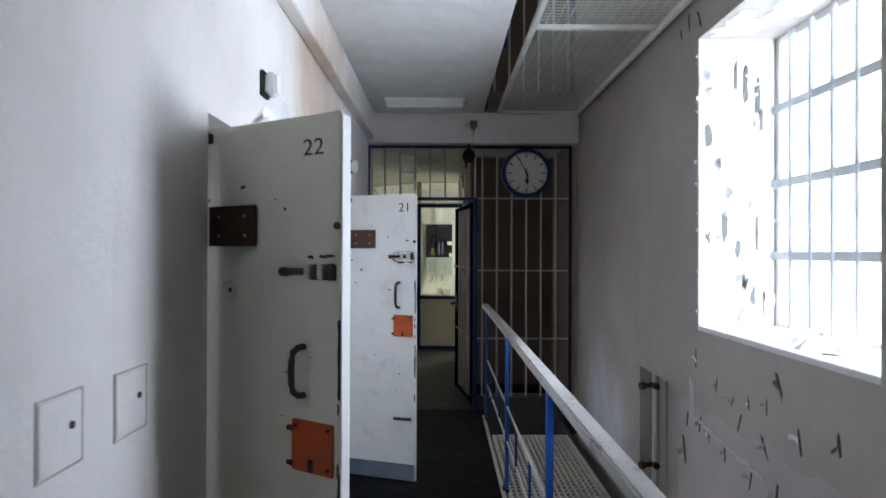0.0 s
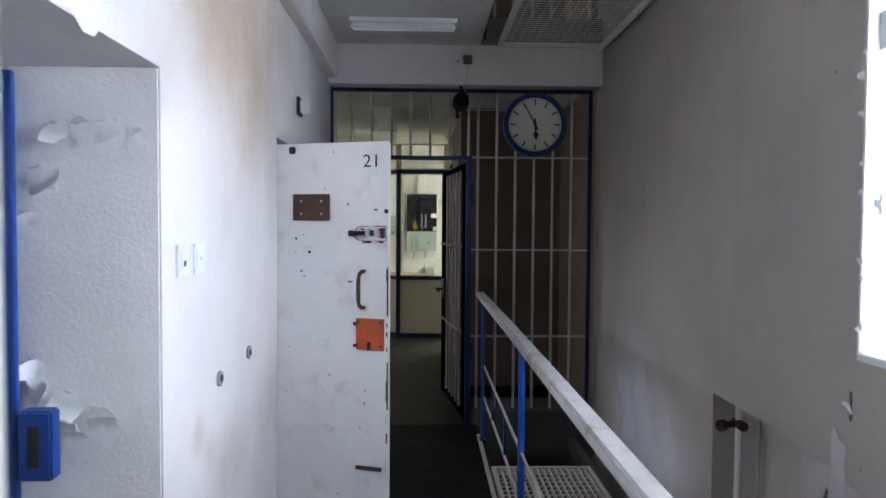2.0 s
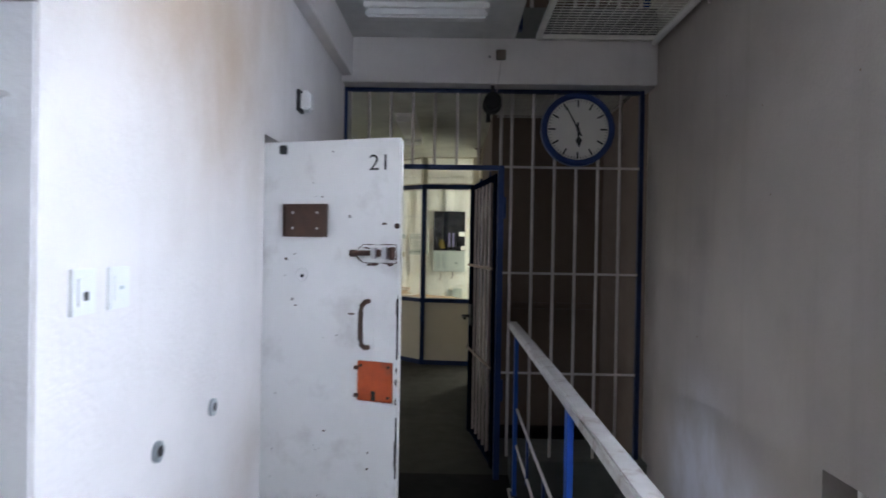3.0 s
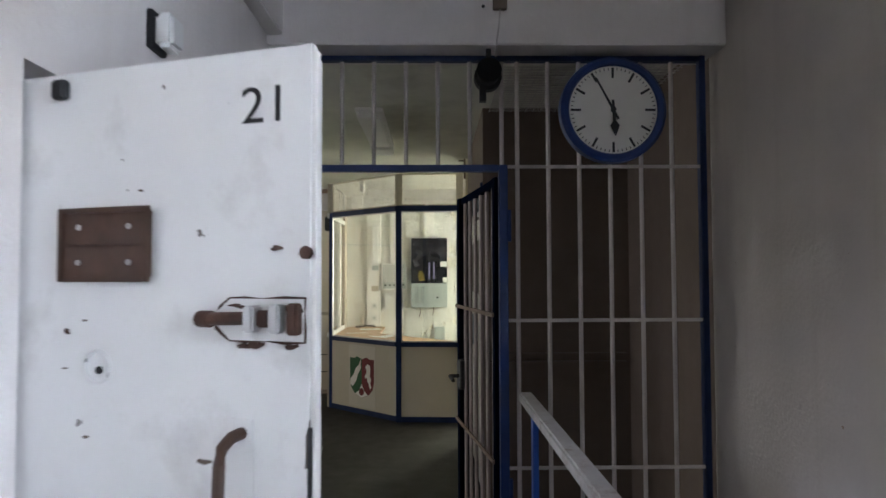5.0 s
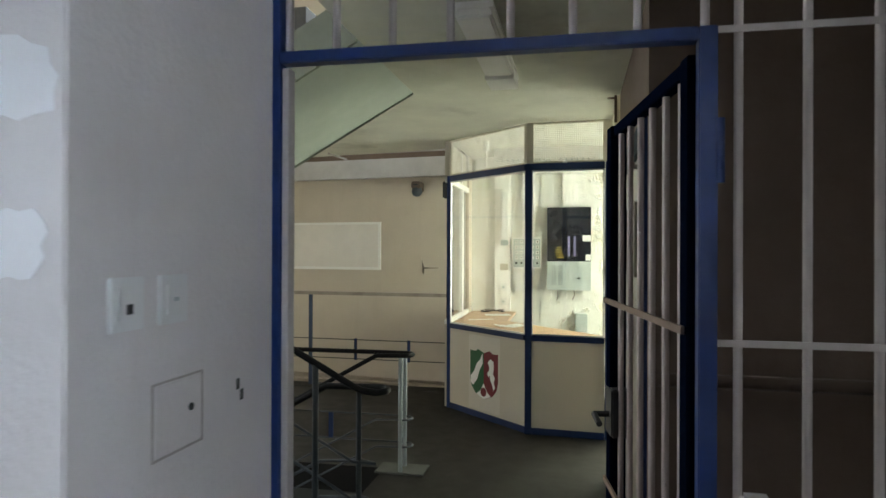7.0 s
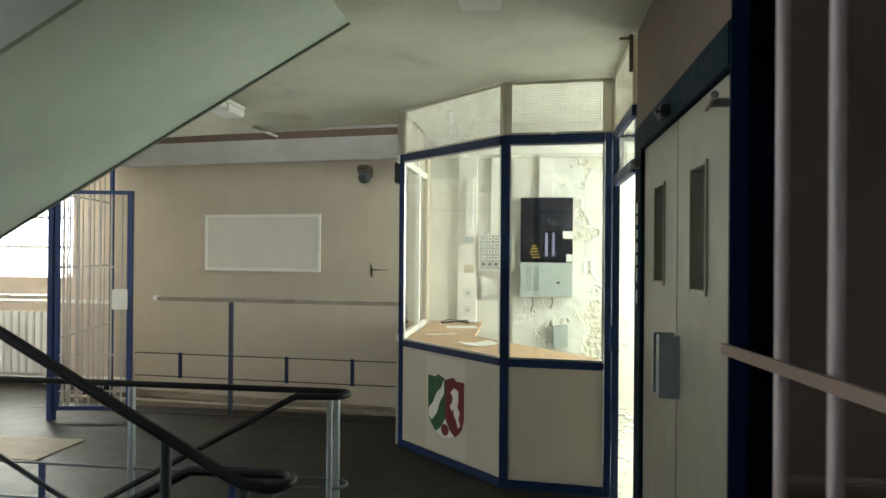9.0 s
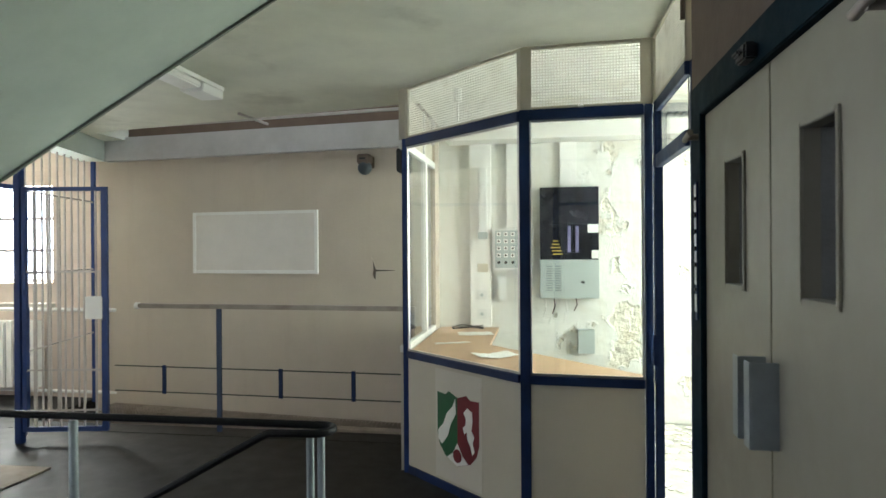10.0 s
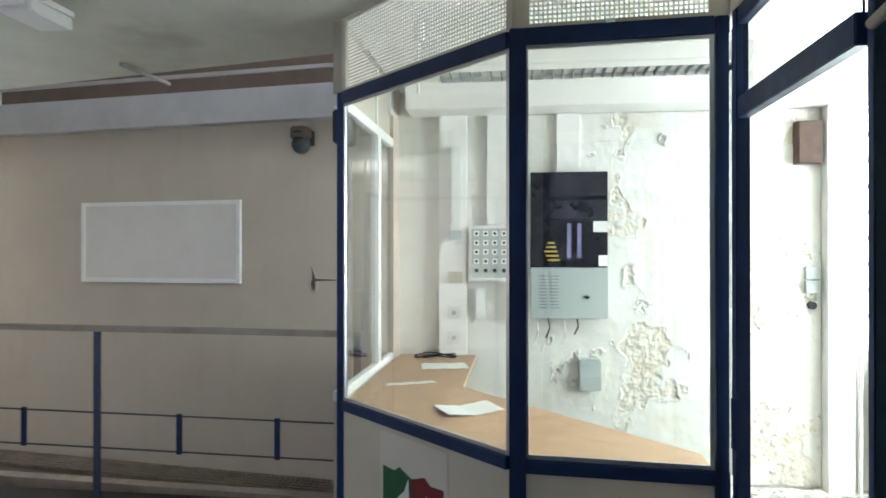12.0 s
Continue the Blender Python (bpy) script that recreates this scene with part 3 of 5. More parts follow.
win1 = window("window_1", 1.75, W1[0], W1[1], WZ[0], WZ[1], 7, (1.60, 1.975, 2.37))
window("window_2", 1.75, W0[0], W0[1], WZ[0], WZ[1], 7, (1.60, 1.975, 2.37))
window("window_6", 1.75, W1[0], W1[1], 4.205, 5.75, 7, (4.6, 4.98, 5.37))
window("window_3", 1.75, WL[0], WL[1], -2.0, -0.5, 7, (-1.6, -1.2, -.8))
for i in range(16):
    flake(win1, (-rng.uniform(.03, .40), rng.uniform(.1, 1.4), 0.034), rng.uniform(.06, .14), "-y", 500 + i, 1.0).matrix_basis @= Matrix.Rotation(radians(-90), 4, "X")
setting("backdrop", boxes(((2.6, -3.5, -3), (2.62, 5.0, 7))), M_SKYCARD, "bright white sky outside the windows", "sky")

setting("backdrop_west", boxes(((-4.6, 0, 0), (-4.58, 8, 5))), M_SKYCARD, "bright white sky outside the cell windows", "sky")
for k, y in enumerate((2.16, 4.80)):
    cw = tagged(thing("window_%d" % (7 + k), "small high barred cell window", "window", (XC + .06, y, 2.05)), kind="structure")
    part("window_frame", boxes(((0, 0, 0), (.04, .04, .7)), ((0, .96, 0), (.04, 1.0, .7)), ((0, .04, 0), (.04, .96, .04)), ((0, .04, .66), (.04, .96, .7)), bevel=.003), M_WHITE, cw)
    for i in range(1, 7):
        part("bar", rods(((.02, i / 7, .04), (.02, i / 7, .66), .009)), M_BAR, cw)

# wire mesh over the void beside the ceiling
mesh = thing("ceiling_mesh", "cream steel frame with wire mesh over the void", "wire mesh", (0.52, 0, 2.985))
for lo, hi in (((0, -3.9, 0), (.035, 6.44, .035)), ((.78, -3.9, 0), (.815, 6.44, .035))):
    part("frame_bar", boxes((lo, hi), bevel=.003), M_MESH, mesh)
for y in (-2.05, 0.0, 2.0, 3.98, 6.42):
    part("frame_bar", boxes(((.035, y - .02, .001), (.78, y + .02, .03)), bevel=.003), M_MESH, mesh)
bm = bmesh.new()
y = -3.85
while y < 6.40:
    box_into(bm, (.03, y - .0028, .031), (.785, y + .0028, .0346))
    y += .045
for i in range(1, 12):
    x = .03 + .755 * i / 12
    box_into(bm, (x - .0015, -3.88, .0348), (x + .0015, 6.42, .0378))
part("wire_mesh", bm, M_MESH, mesh)["kind"] = "stuff"
lone("wall_pipe", tube([(1.29, -3.9, 2.965), (1.29, 3.0, 2.965), (1.29, 6.40, 2.965)], .019), M_WHITE, "cream painted pipe along the outer wall", "pipe")
for i, y in enumerate((5.55, 4.55, 2.2)):
    lone("pipe_clip", boxes(((1.312, y - .008, 2.915), (1.334, y + .008, 2.952)), bevel=.003), M_BAR, "small cream pipe clip on the outer wall", "pipe clip", "clips of the wall pipe")
ug = thing("upper_grille", "cream bars of the grille in the storey above", "grille", (0.45, YG, 3.22))
for i in range(6):
    part("bar", rods(((.06 + i * .15, 0, 0), (.06 + i * .15, 0, 2.7), .012)), M_BAR, ug)
part("frame", boxes(((.83, -.02, 0), (.87, .02, 2.7))), M_BLUE, ug)
part("frame", boxes(((-.05, -.02, 0), (-.01, .02, 2.7))), M_BLUE, ug)
ur = thing("upper_railing", "blue steel railing of the walkway above", "railing", (0.42, 0, 3.0))
for y in (6.3, 4.43, 2.67, .88, -.9):
    part("post", boxes(((-.03, y - .03, 0), (-.004, y + .03, 1.1))), M_NAVY, ur)
part("handrail", boxes(((-.05, -3.9, 1.1), (.02, 6.4, 1.15))), M_RAILW, ur)

# grating over the void beside the walkway
gr = thing("floor_grating", "cream painted steel grating over the void", "grating", (0.43, 0, -0.05))
for lo, hi in (((0, -3.9, 0), (.03, 5.79, .045)), ((.645, -3.9, 0), (.675, 5.79, .045)), ((.03, 5.755, 0), (.645, 5.79, .045)), ((.03, 2.2, 0), (.645, 2.235, .045))):
    part("frame_bar", boxes((lo, hi), bevel=.003), M_GRATE, gr)
for i in range(15):
    x = .065 + i * .04
    part("bar", boxes(((x - .005, -3.9, .008), (x + .005, 5.755, .04))), M_GRATE, gr)
bm = bmesh.new()
y = -3.85
while y < 5.75:
    box_into(bm, (.03, y - .0025, .03), (.645, y + .0025, .042))
    y += .066
part("cross_mesh", bm, M_GRATE, gr)["kind"] = "stuff"
lone("grating_beam", boxes(((1.11, -3.9, -.16), (1.17, 6.5, -.04)), bevel=.004), M_EDGE, "dark steel beam beside the grating", "beam")

# ---- grille with its gate ----
g = thing("grille", "blue framed steel grille with cream bars", "grille", (0, YG, 0))
for lo, hi in [((-.82, -.022, 0), (-.752, .022, ZB)), ((.298, -.024, 0), (.340, .024, 2.172)), ((1.265, -.022, .16), (1.295, .022, ZB)),
               ((-.752, -.022, 2.140), (.298, .022, 2.172)), ((-.752, -.022, ZB - .028), (1.265, .022, ZB - .003))]:
    part("frame", boxes((lo, hi), bevel=.003), M_NAVY if lo[0] > 1 or lo[2] > 2.5 else M_BLUE, g)
part("frame", boxes(((-.7515, -.012, 0), (-.733, .03, 2.13)), bevel=.002), M_BAR, g, "cream inner stop of the gate frame")
for i in range(7):
    x = -.602 + i * .1528
    part("bar", rods(((x, 0, 2.172), (x, 0, ZB - .03), .0105)), M_BAR, g)
part("bar", rods(((-.735, 0, 2.172), (-.735, 0, ZB - .03), .0105)), M_BAR, g)
for i in range(6):
    x = .389 + i * .149
    part("bar", rods(((x, 0, .16), (x, 0, ZB - .03), .0105)), M_BAR, g)
for z in (.742, 1.432, 2.163):
    part("crossbar", boxes(((.341, -.016, z - .008), (1.264, -.0107, z + .008))), M_BAR, g)
for z in (.62, 1.88):
    part("hinge", rods(((.345, -.02, z - .075), (.345, -.02, z + .075), .011)), M_BLUE, g)
gate = thing("gate", "open steel bar gate in dark blue frame, colours lowered for shade", "gate", (.305, YG + .03, 0), 98.3)
GL = .98
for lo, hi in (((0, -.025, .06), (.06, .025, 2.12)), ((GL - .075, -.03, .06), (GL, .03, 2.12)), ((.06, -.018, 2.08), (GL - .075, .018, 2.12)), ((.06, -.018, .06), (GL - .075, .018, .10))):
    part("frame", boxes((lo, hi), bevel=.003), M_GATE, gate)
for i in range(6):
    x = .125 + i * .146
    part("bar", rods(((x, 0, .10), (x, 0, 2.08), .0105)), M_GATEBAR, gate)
# Tan crossbars in a dark brown that holds their shadow.
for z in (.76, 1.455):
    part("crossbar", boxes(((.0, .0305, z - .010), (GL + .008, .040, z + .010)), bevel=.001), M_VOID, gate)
part("lock_box", boxes(((GL - .13, -.035, .95), (GL - .01, .035, 1.13)), bevel=.006), M_INK, gate, "black steel lock case")
part("lock_handle", rods(((GL - .08, .03, 1.03), (GL - .08, .09, 1.03), .012), ((GL - .08, .09, 1.03), (GL - .19, .09, 1.02), .011)), M_INK, gate)

# clock
c = thing("wall_clock", "round cream wall clock with a blue rim", "clock", (.822, YG - .105, 2.411))
bm = bmesh.new()
N = 64
prof = [(.205, -.012), (.212, -.026), (.232, -.030), (.246, -.016), (.248, .03), (.23, .07), (.0, .07)]
rings = [[bm.verts.new((r * math.cos(2 * math.pi * k / N), y, r * math.sin(2 * math.pi * k / N))) for k in range(N)] for r, y in prof[:-1]]
for a, b in zip(rings, rings[1:]):
    for k in range(N):
        bm.faces.new((a[k], a[(k + 1) % N], b[(k + 1) % N], b[k]))
bm.faces.new(rings[-1])
bmesh.ops.recalc_face_normals(bm, faces=bm.faces[:])
part("rim", bm, M_BLUE, c)
part("dial", rods(((0, -.008, 0), (0, .02, 0), .211), seg=64), M_DIAL, c)
for k in range(60):
    big = k % 5 == 0
    r0, r1, w = (.150, .198, .0055) if big else (.186, .198, .0018)
    part("hour_mark" if big else "minute_mark", boxes(((-w, -.0105, r0), (w, -.009, r1)), m=Matrix.Rotation(radians(6 * k), 4, "Y")), M_INK, c)
part("minute_hand", plate([(-.006, -.05), (.006, -.05), (.004, .17), (-.004, .17)], .003, Matrix.Translation((0, -.013, 0)) @ Matrix.Rotation(radians(-28), 4, "Y")), M_INK, c)
part("hour_hand", plate([(-.006, -.045), (.006, -.045), (.007, .055), (.022, .075), (0, .125), (-.022, .075), (-.007, .055)], .003, Matrix.Translation((0, -.017, 0)) @ Matrix.Rotation(radians(176), 4, "Y")), M_INK, c)
part("hub", rods(((0, -.024, 0), (0, -.008, 0), .012)), M_INK, c)
part("bracket", boxes(((-.03, .07, -.03), (.03, .093, .03))), M_INK, c)
part("hanger", boxes(((-.015, .06, .2), (.015, .09, .27))), M_INK, c)
# loudspeaker hung from the beam
sp = thing("loudspeaker", "black round loudspeaker hung at the beam", "loudspeaker", (.245, YG - .10, 2.58))
part("body", rods(((0, .02, 0), (0, .07, 0), .065), ((0, -.03, .01), (0, .02, 0), .05), seg=24), M_INK, sp)
part("horn", rods(((0, -.045, .012), (0, -.03, .01), .058), seg=24), M_BLACK, sp)
part("bracket", boxes(((-.012, -.01, .06), (.012, .01, .12))), M_INK, sp)
part("lower_bracket", boxes(((-.04, .01, -.12), (-.01, .05, -.04))), M_INK, sp)
jb = thing("junction_box", "small grey junction box with a hanging cable", "junction box", (.292, YG - .167, 2.885))
part("box", boxes(((-.032, -.03, -.032), (.032, 0, .032)), bevel=.004), M_LIFTWALL, jb)
part("cable", tube([(0, -.015, -.03), (-.004, -.012, -.10), (-.014, -.01, -.17), (-.02, .01, -.24)], .004), M_BAR, jb)
part("plug_hole", rods(((-.075, -.003, -.01), (-.075, .0, -.01), .008)), M_INK, jb)

# ---- cell doors ----
def cell_door(num, px, py, rz, paint, label, flap_z, drop, grip, foot=0.0):
    d = thing("cell_door", label, "door", (px, py, 0.015), rz, "cell doors")
    L, H, TH = 0.947, 2.005, 0.056
    leaf = part("leaf", boxes(((0, 0, foot), (L, .018, H)), ((0.0, .018, foot), (L - .012, TH, H - .01)), bevel=.003), paint, d)
    part("edge_strip", boxes(((L + .0002, .002, foot + .002), (L + .006, .042 if num == "22" else .016, H - .012)), bevel=.001), M_WHITE, d, "worn white edge strip")
    part("kick_strip", boxes(((.30, -.004, .0), (L - .004, -.0002, .115)), bevel=.001), M_KICK, d, "grey rubber kick strip")
    pl = part("hatch_plate", boxes(((.452, -.012, 1.632), (.642, -.0005, 1.750)), bevel=.003), M_WOODBR, d, "dark brown wooden hatch plate")
    pl.location.z = -drop
    part("hatch_frame", boxes(((.446, -.018, 1.626), (.458, -.0125, 1.756)), ((.636, -.018, 1.626), (.648, -.0125, 1.756)), ((.458, -.018, 1.626), (.636, -.0125, 1.636)), ((.458, -.018, 1.746), (.636, -.0125, 1.756)), ((.458, -.016, 1.688), (.636, -.0125, 1.692)), bevel=.002), M_WOODBR, pl)
    for u in (.49, .60):
        for z in (1.66, 1.722):
            part("screw", rods(((u, -.0145, z), (u, -.012, z), .005)), M_STEEL, pl)
    lk = part("lock_plate", plate([(.80, 1.50), (.935, 1.50), (.935, 1.588), (.80, 1.588), (.775, 1.56), (.775, 1.53)], .004), paint, d, "painted lock plate with bare metal edges")
    lk.location.z, lk.scale.z = 1.56 * .24 + .018 - 2.5 * drop, .76
    if num == "22":
        part("black_latch", boxes(((.85, -.012, 1.515), (.94, -.0045, 1.575)), bevel=.003), M_INK, lk, "black worn latch case")
    else:
        part("chipped_edge", plate([(.797 + dx, 1.497 + dz) for dx, dz in ((0, 0), (.03, -.003), (.07, .002), (.10, -.004), (.141, 0), (.142, .03), (.139, .06), (.141, .095), (.10, .097), (.06, .092), (.03, .096), (0, .094), (-.02, .075), (-.027, .05), (-.028, .025), (-.015, .012))], .0022), M_RUST, lk, "dark chipped paint round the lock")
    part("bolt", rods(((.758, -.02, 1.545), (.84, -.02, 1.548), .014), ((.755, -.02, 1.545), (.775, -.02, 1.545), .018)), M_RUST, lk, "rusty sliding bolt")
    part("keeper", boxes(((.842, -.034, 1.52), (.862, -.004, 1.575)), ((.885, -.03, 1.518), (.905, -.004, 1.578)), bevel=.004), M_STEEL, lk)
    part("latch", boxes(((.862, -.026, 1.53), (.885, -.006, 1.565)), ((.915, -.024, 1.515), (.934, -.004, 1.58)), bevel=.003), M_RUST, lk)
    part("keyhole_ring", tube(arc(.527, -.003, 1.478, .027, 0, 360, 20, "xz"), .004, 6), paint, d)
    part("keyhole", rods(((.53, -.004, 1.472), (.53, -.0005, 1.472), .007)), M_INK, d)
    mark = random.Random(int(num))
    for k in range(16):
        u, z, s = mark.uniform(.42, .90), mark.uniform(.25, 1.85), mark.uniform(.006, .016)
        part("scuff", plate([(u + dx, z + dz) for dx, dz in ragged(s * mark.uniform(.6, 1.8), s * mark.uniform(.3, .8), 9, .35, mark)], .0006), M_RUST if k % 2 else M_LIFTWALL, d, "small dark scuff in the paint")
    for k in range(11):
        z, w, h = mark.uniform(.50, 1.46), mark.uniform(.005, .012), mark.uniform(.015, .075)
        part("edge_chip", plate([(L - .004 + min(dx, .003), z + dz) for dx, dz in ragged(w, h, 10, .4, mark)], .0009), M_SLIT if k % 3 else M_RUST, d, "chipped paint at the door's edge")
    for k in range(7):
        u, z = mark.uniform(.80, .925), 1.553 + mark.choice((-.034, .032)) + mark.uniform(-.006, .006)
        part("lock_chip", plate([(u + dx, z + dz) for dx, dz in ragged(mark.uniform(.012, .03), mark.uniform(.004, .009), 9, .4, mark)], .0055), M_RUST, d, "bare rusty metal where paint came off")
    g0, g1 = grip
    part("handle_plate", boxes(((.806, -.0022, g0 - .035), (.846, -.0004, g1 + .04)), bevel=.0008), paint, d, "painted plate behind the handle")
    hd = part("pull_handle", tube([(.826, -.002, g1), (.823, -.030, g1 - .002), (.818, -.046, g1 - .015), (.816, -.050, g1 - .038), (.815, -.051, (g0 + g1) / 2), (.816, -.050, g0 + .038), (.818, -.046, g0 + .015), (.823, -.030, g0 + .002), (.826, -.002, g0)], .010), M_WOODBR, d, "curved brown pull handle")
    part("handle_foot", boxes(((.80, -.006, g1 - .017), (.845, -.0005, g1 + .023)), ((.80, -.006, g0 - .02), (.845, -.0005, g0 + .02)), bevel=.002), paint, hd)
    z0 = flap_z
    fl = part("food_flap", boxes(((.785, -.010, z0), (.93, -.0005, z0 + .152)), bevel=.002), M_ORANGE, d, "orange painted steel flap")
    part("flap_hinge", rods(((.79, -.014, z0 + .02), (.775, -.014, z0 + .02), .008), ((.79, -.014, z0 + .125), (.775, -.014, z0 + .125), .008)), M_RUST, fl)
    part("flap_hole", boxes(((.845, -.012, z0 + .004), (.862, -.0102, z0 + .04))), M_INK, fl)
    part("flap_bolt", rods(((.80, -.016, z0 + .135), (.80, -.01, z0 + .135), .006), ((.915, -.016, z0 + .135), (.915, -.01, z0 + .135), .006), ((.915, -.016, z0 + .02), (.915, -.01, z0 + .02), .006)), M_RUST, fl)
    l2 = part("lower_lock", boxes(((.80, -.004, .40), (.93, -.0005, .465)), bevel=.001), paint, d, "painted lower lock plate")
    part("lower_bolt", rods(((.79, -.014, .43), (.92, -.014, .432), .010)), M_RUST, l2)
    part("stop", boxes(((.425, -.02, 1.955), (.455, -.001, 1.99)), bevel=.004), M_INK, d, "small dark door stop")
    part("edge_chip", boxes(((L - .006, -.001, 1.17), (L + .0005, .004, 1.40))), M_INK, d, "dark bare edge where paint is gone")
    part("edge_chip", boxes(((L - .005, -.001, .72), (L + .0005, .004, .95))), M_INK, d)
    part("edge_knob", rods(((L - .008, -.008, 1.672), (L - .008, .0, 1.672), .011), seg=7), M_RUST, d, "rusty knob at the edge")
    for hz in (.35, 1.65):
        part("hinge", rods(((-.005, .02, hz - .07), (-.005, .02, hz + .07), .014)), M_STEEL, d)
    bm = words(num, .075)
    w = [v.co.x for v in bm.verts]
    sc = .071 / (max(w) - min(w))
    bmesh.ops.transform(bm, matrix=Matrix.Translation((.818 - min(w) * sc, -.0012, 1.884)) @ Matrix.Diagonal((sc, 1, sc * 0.92, 1)), verts=bm.verts[:])
    part("door_number", bm, M_INK, d, "black painted number " + num)
    return d


d22 = cell_door("22", -1.170, 2.329, -32.9, M_DOOR_SHADED, "off-white steel cell door number 22 standing open, coloured as in shade", .944, .012, (1.17, 1.315), -.062)
d22.matrix_basis = Matrix.Translation((0, 0, .061)) @ d22.matrix_basis @ Matrix.Diagonal((1.09, .85, .962, 1))
cell_door("21", -1.1, 4.838, -19, M_DOOR_LIT, "off-white scuffed steel cell door number 21 standing open, coloured as lit", 1.005, 0, (1.209, 1.385))

# ---- corridor: fittings ----
def alarm_box(y):
    a = thing("signal_lamp", "white plastic signal lamp on a dark base", "signal lamp", (XL, y, 2.305), 0, "signal lamps")
    part("base", boxes(((0, -.048, -.052), (.018, .048, .052)), bevel=.003), M_INK, a)
    part("cover", boxes(((.018, -.043, -.047), (.068, .043, .047)), bevel=.012), M_PLASTIC, a)


alarm_box(2.68)
alarm_box(5.265)


def switch(y, z, kind):
    s = thing("light_switch", "white wall switch in a square frame" if kind else "white call switch with a dark key slot", "switch", (XL, y, z), 0, "wall switches")
    part("frame", boxes(((0, -.045, -.048), (.009, .045, .048)), bevel=.002), M_PLASTIC, s)
    part("rocker", boxes(((.009, -.028, -.030), (.0125, .028, .030)), bevel=.0015), M_PLASTIC, s)
    part("button", boxes(((.0125, -.008, -.018 if not kind else -.004), (.0138, .008, .0 if not kind else .004))), M_INK if not kind else M_GREYBOX, s)


switch(3.415, 1.51, 0)
switch(3.56, 1.51, 1)
switch(6.012, 1.548, 0)
switch(6.15, 1.548, 1)
for y, z in ((3.775, 1.065), (4.166, 1.085)):
    s = thing("wall_stud", "round steel door stop on the wall", "door stop", (XL, y, z), 0, "steel door stops")
    part("base", rods(((0, 0, 0), (.009, 0, 0), .028), seg=24), M_GALV, s)
    part("buffer", rods(((.009, .004, 0), (.0115, .004, 0), .014), seg=20), M_INK, s)


def hatch(y0, y1, z0, z1):
    h = thing("wall_hatch", "white painted inspection hatch in the wall", "hatch", (XL, y0, z0), 0, "inspection hatches")
    w, hh = y1 - y0, z1 - z0
    part("frame", boxes(((0, 0, 0), (.003, .004, hh)), ((0, w - .004, 0), (.003, w, hh)), ((0, .004, 0), (.003, w - .004, .004)), ((0, .004, hh - .004), (.003, w - .004, hh))), M_EAST, h)
    part("cover", boxes(((0, .0075, .007), (.004, w - .0075, hh - .007)), bevel=.001), M_WALL, h)
    part("keyhole", rods(((.004, w * .72, hh * .55), (.0075, w * .72, hh * .55), .008)), M_INK, h)


hatch(1.163, 1.323, 1.177, 1.332)
hatch(1.453, 1.618, 1.172, 1.33)
hatch(6.09, 6.262, 1.237, 1.388)
for y, z in ((6.412, 1.326), (6.43, 1.298)):
    lone("wall_dent", boxes(((XL, y - .006, z - .012), (XL + .003, y + .008, z + .014)), bevel=.001), M_EDGE, "dark dent in the plaster", "dent", "dents in the plaster")
fl = thing("ceiling_light", "white fluorescent ceiling light switched off", "ceiling light", (-.18, 5.86, ZC), 0, "ceiling lights")
part("housing", boxes(((-.36, -.05, -.03), (.36, .05, 0)), bevel=.004), M_WHITE, fl)
part("diffuser", boxes(((-.35, -.045, -.085), (.35, .045, -.031)), bevel=.014), M_PLASTIC, fl)

# railing of the walkway
r = thing("railing", "blue steel railing with a worn grey handrail", "railing", (.425, 0, 0))
bm = boxes(((-.032, -3.9, 1.055), (.032, 6.575, 1.10)))
bmesh.ops.bisect_plane(bm, geom=bm.verts[:] + bm.edges[:] + bm.faces[:], plane_co=(0, 4.9, 0), plane_no=(0, 1, 0))
for v in bm.verts:
    v.co.x -= .006 * max(0.0, v.co.y - 4.9)
bmesh.ops.bevel(bm, geom=[e for e in bm.edges if abs(e.verts[0].co.y - e.verts[1].co.y) > 1], offset=.008, segments=2, affect="EDGES")
part("handrail", bm, M_RAILW, r, "worn flaking grey handrail")
for y in (-2.7, -.9, .88, 2.67, 4.43, 6.32):
    off = -.006 * max(0, y - 4.9)
    part("post", boxes(((off - .012, y - .03, -.14), (off + .012, y + .03, 1.055)), bevel=.003), M_BLUE2, r)
    part("post_foot", boxes(((-.03, y - .045, -.012), (.014, y + .045, .012)), bevel=.002), M_NAVY, r)
for z in (.565, .33):
    part("rail", rods(((.0, -3.9, z), (.0, 6.35, z), .008)), M_BAR, r)
for y in (-2.1, -1.5, -.3, .29, 1.48, 2.07, 3.28, 3.885, 5.05, 5.7):
    part("spacer", boxes(((-.006, y - .018, .30), (.006, y + .018, .565)), bevel=.002), M_BLUE, r)
# pipe and valves in the niche
rp = thing("radiator_pipe", "white radiator pipe with dark valves", "pipe", (XR + .05, 4.29, 0))
part("pipe", rods(((0, 0, -.3), (0, 0, .83), .014)), M_WHITE, rp)
part("pipe", rods(((.05, -.08, -.3), (.05, -.08, .82), .010)), M_EAST, rp)
for z in (.74, .22):
    v = part("valve", rods(((0, -.05, z), (0, .03, z), .022), ((-.02, 0, z), (-.075, -.02, z), .016), ((-.075, -.02, z), (-.10, -.028, z), .026)), M_RUST, rp, "dark radiator valve")

# ---- stair hall: structure ----
def skew(x):
    """The line of the outer wall of the hall, which is not square to the corridor."""
    return 13.24 - 0.127 * (x + 2.49)


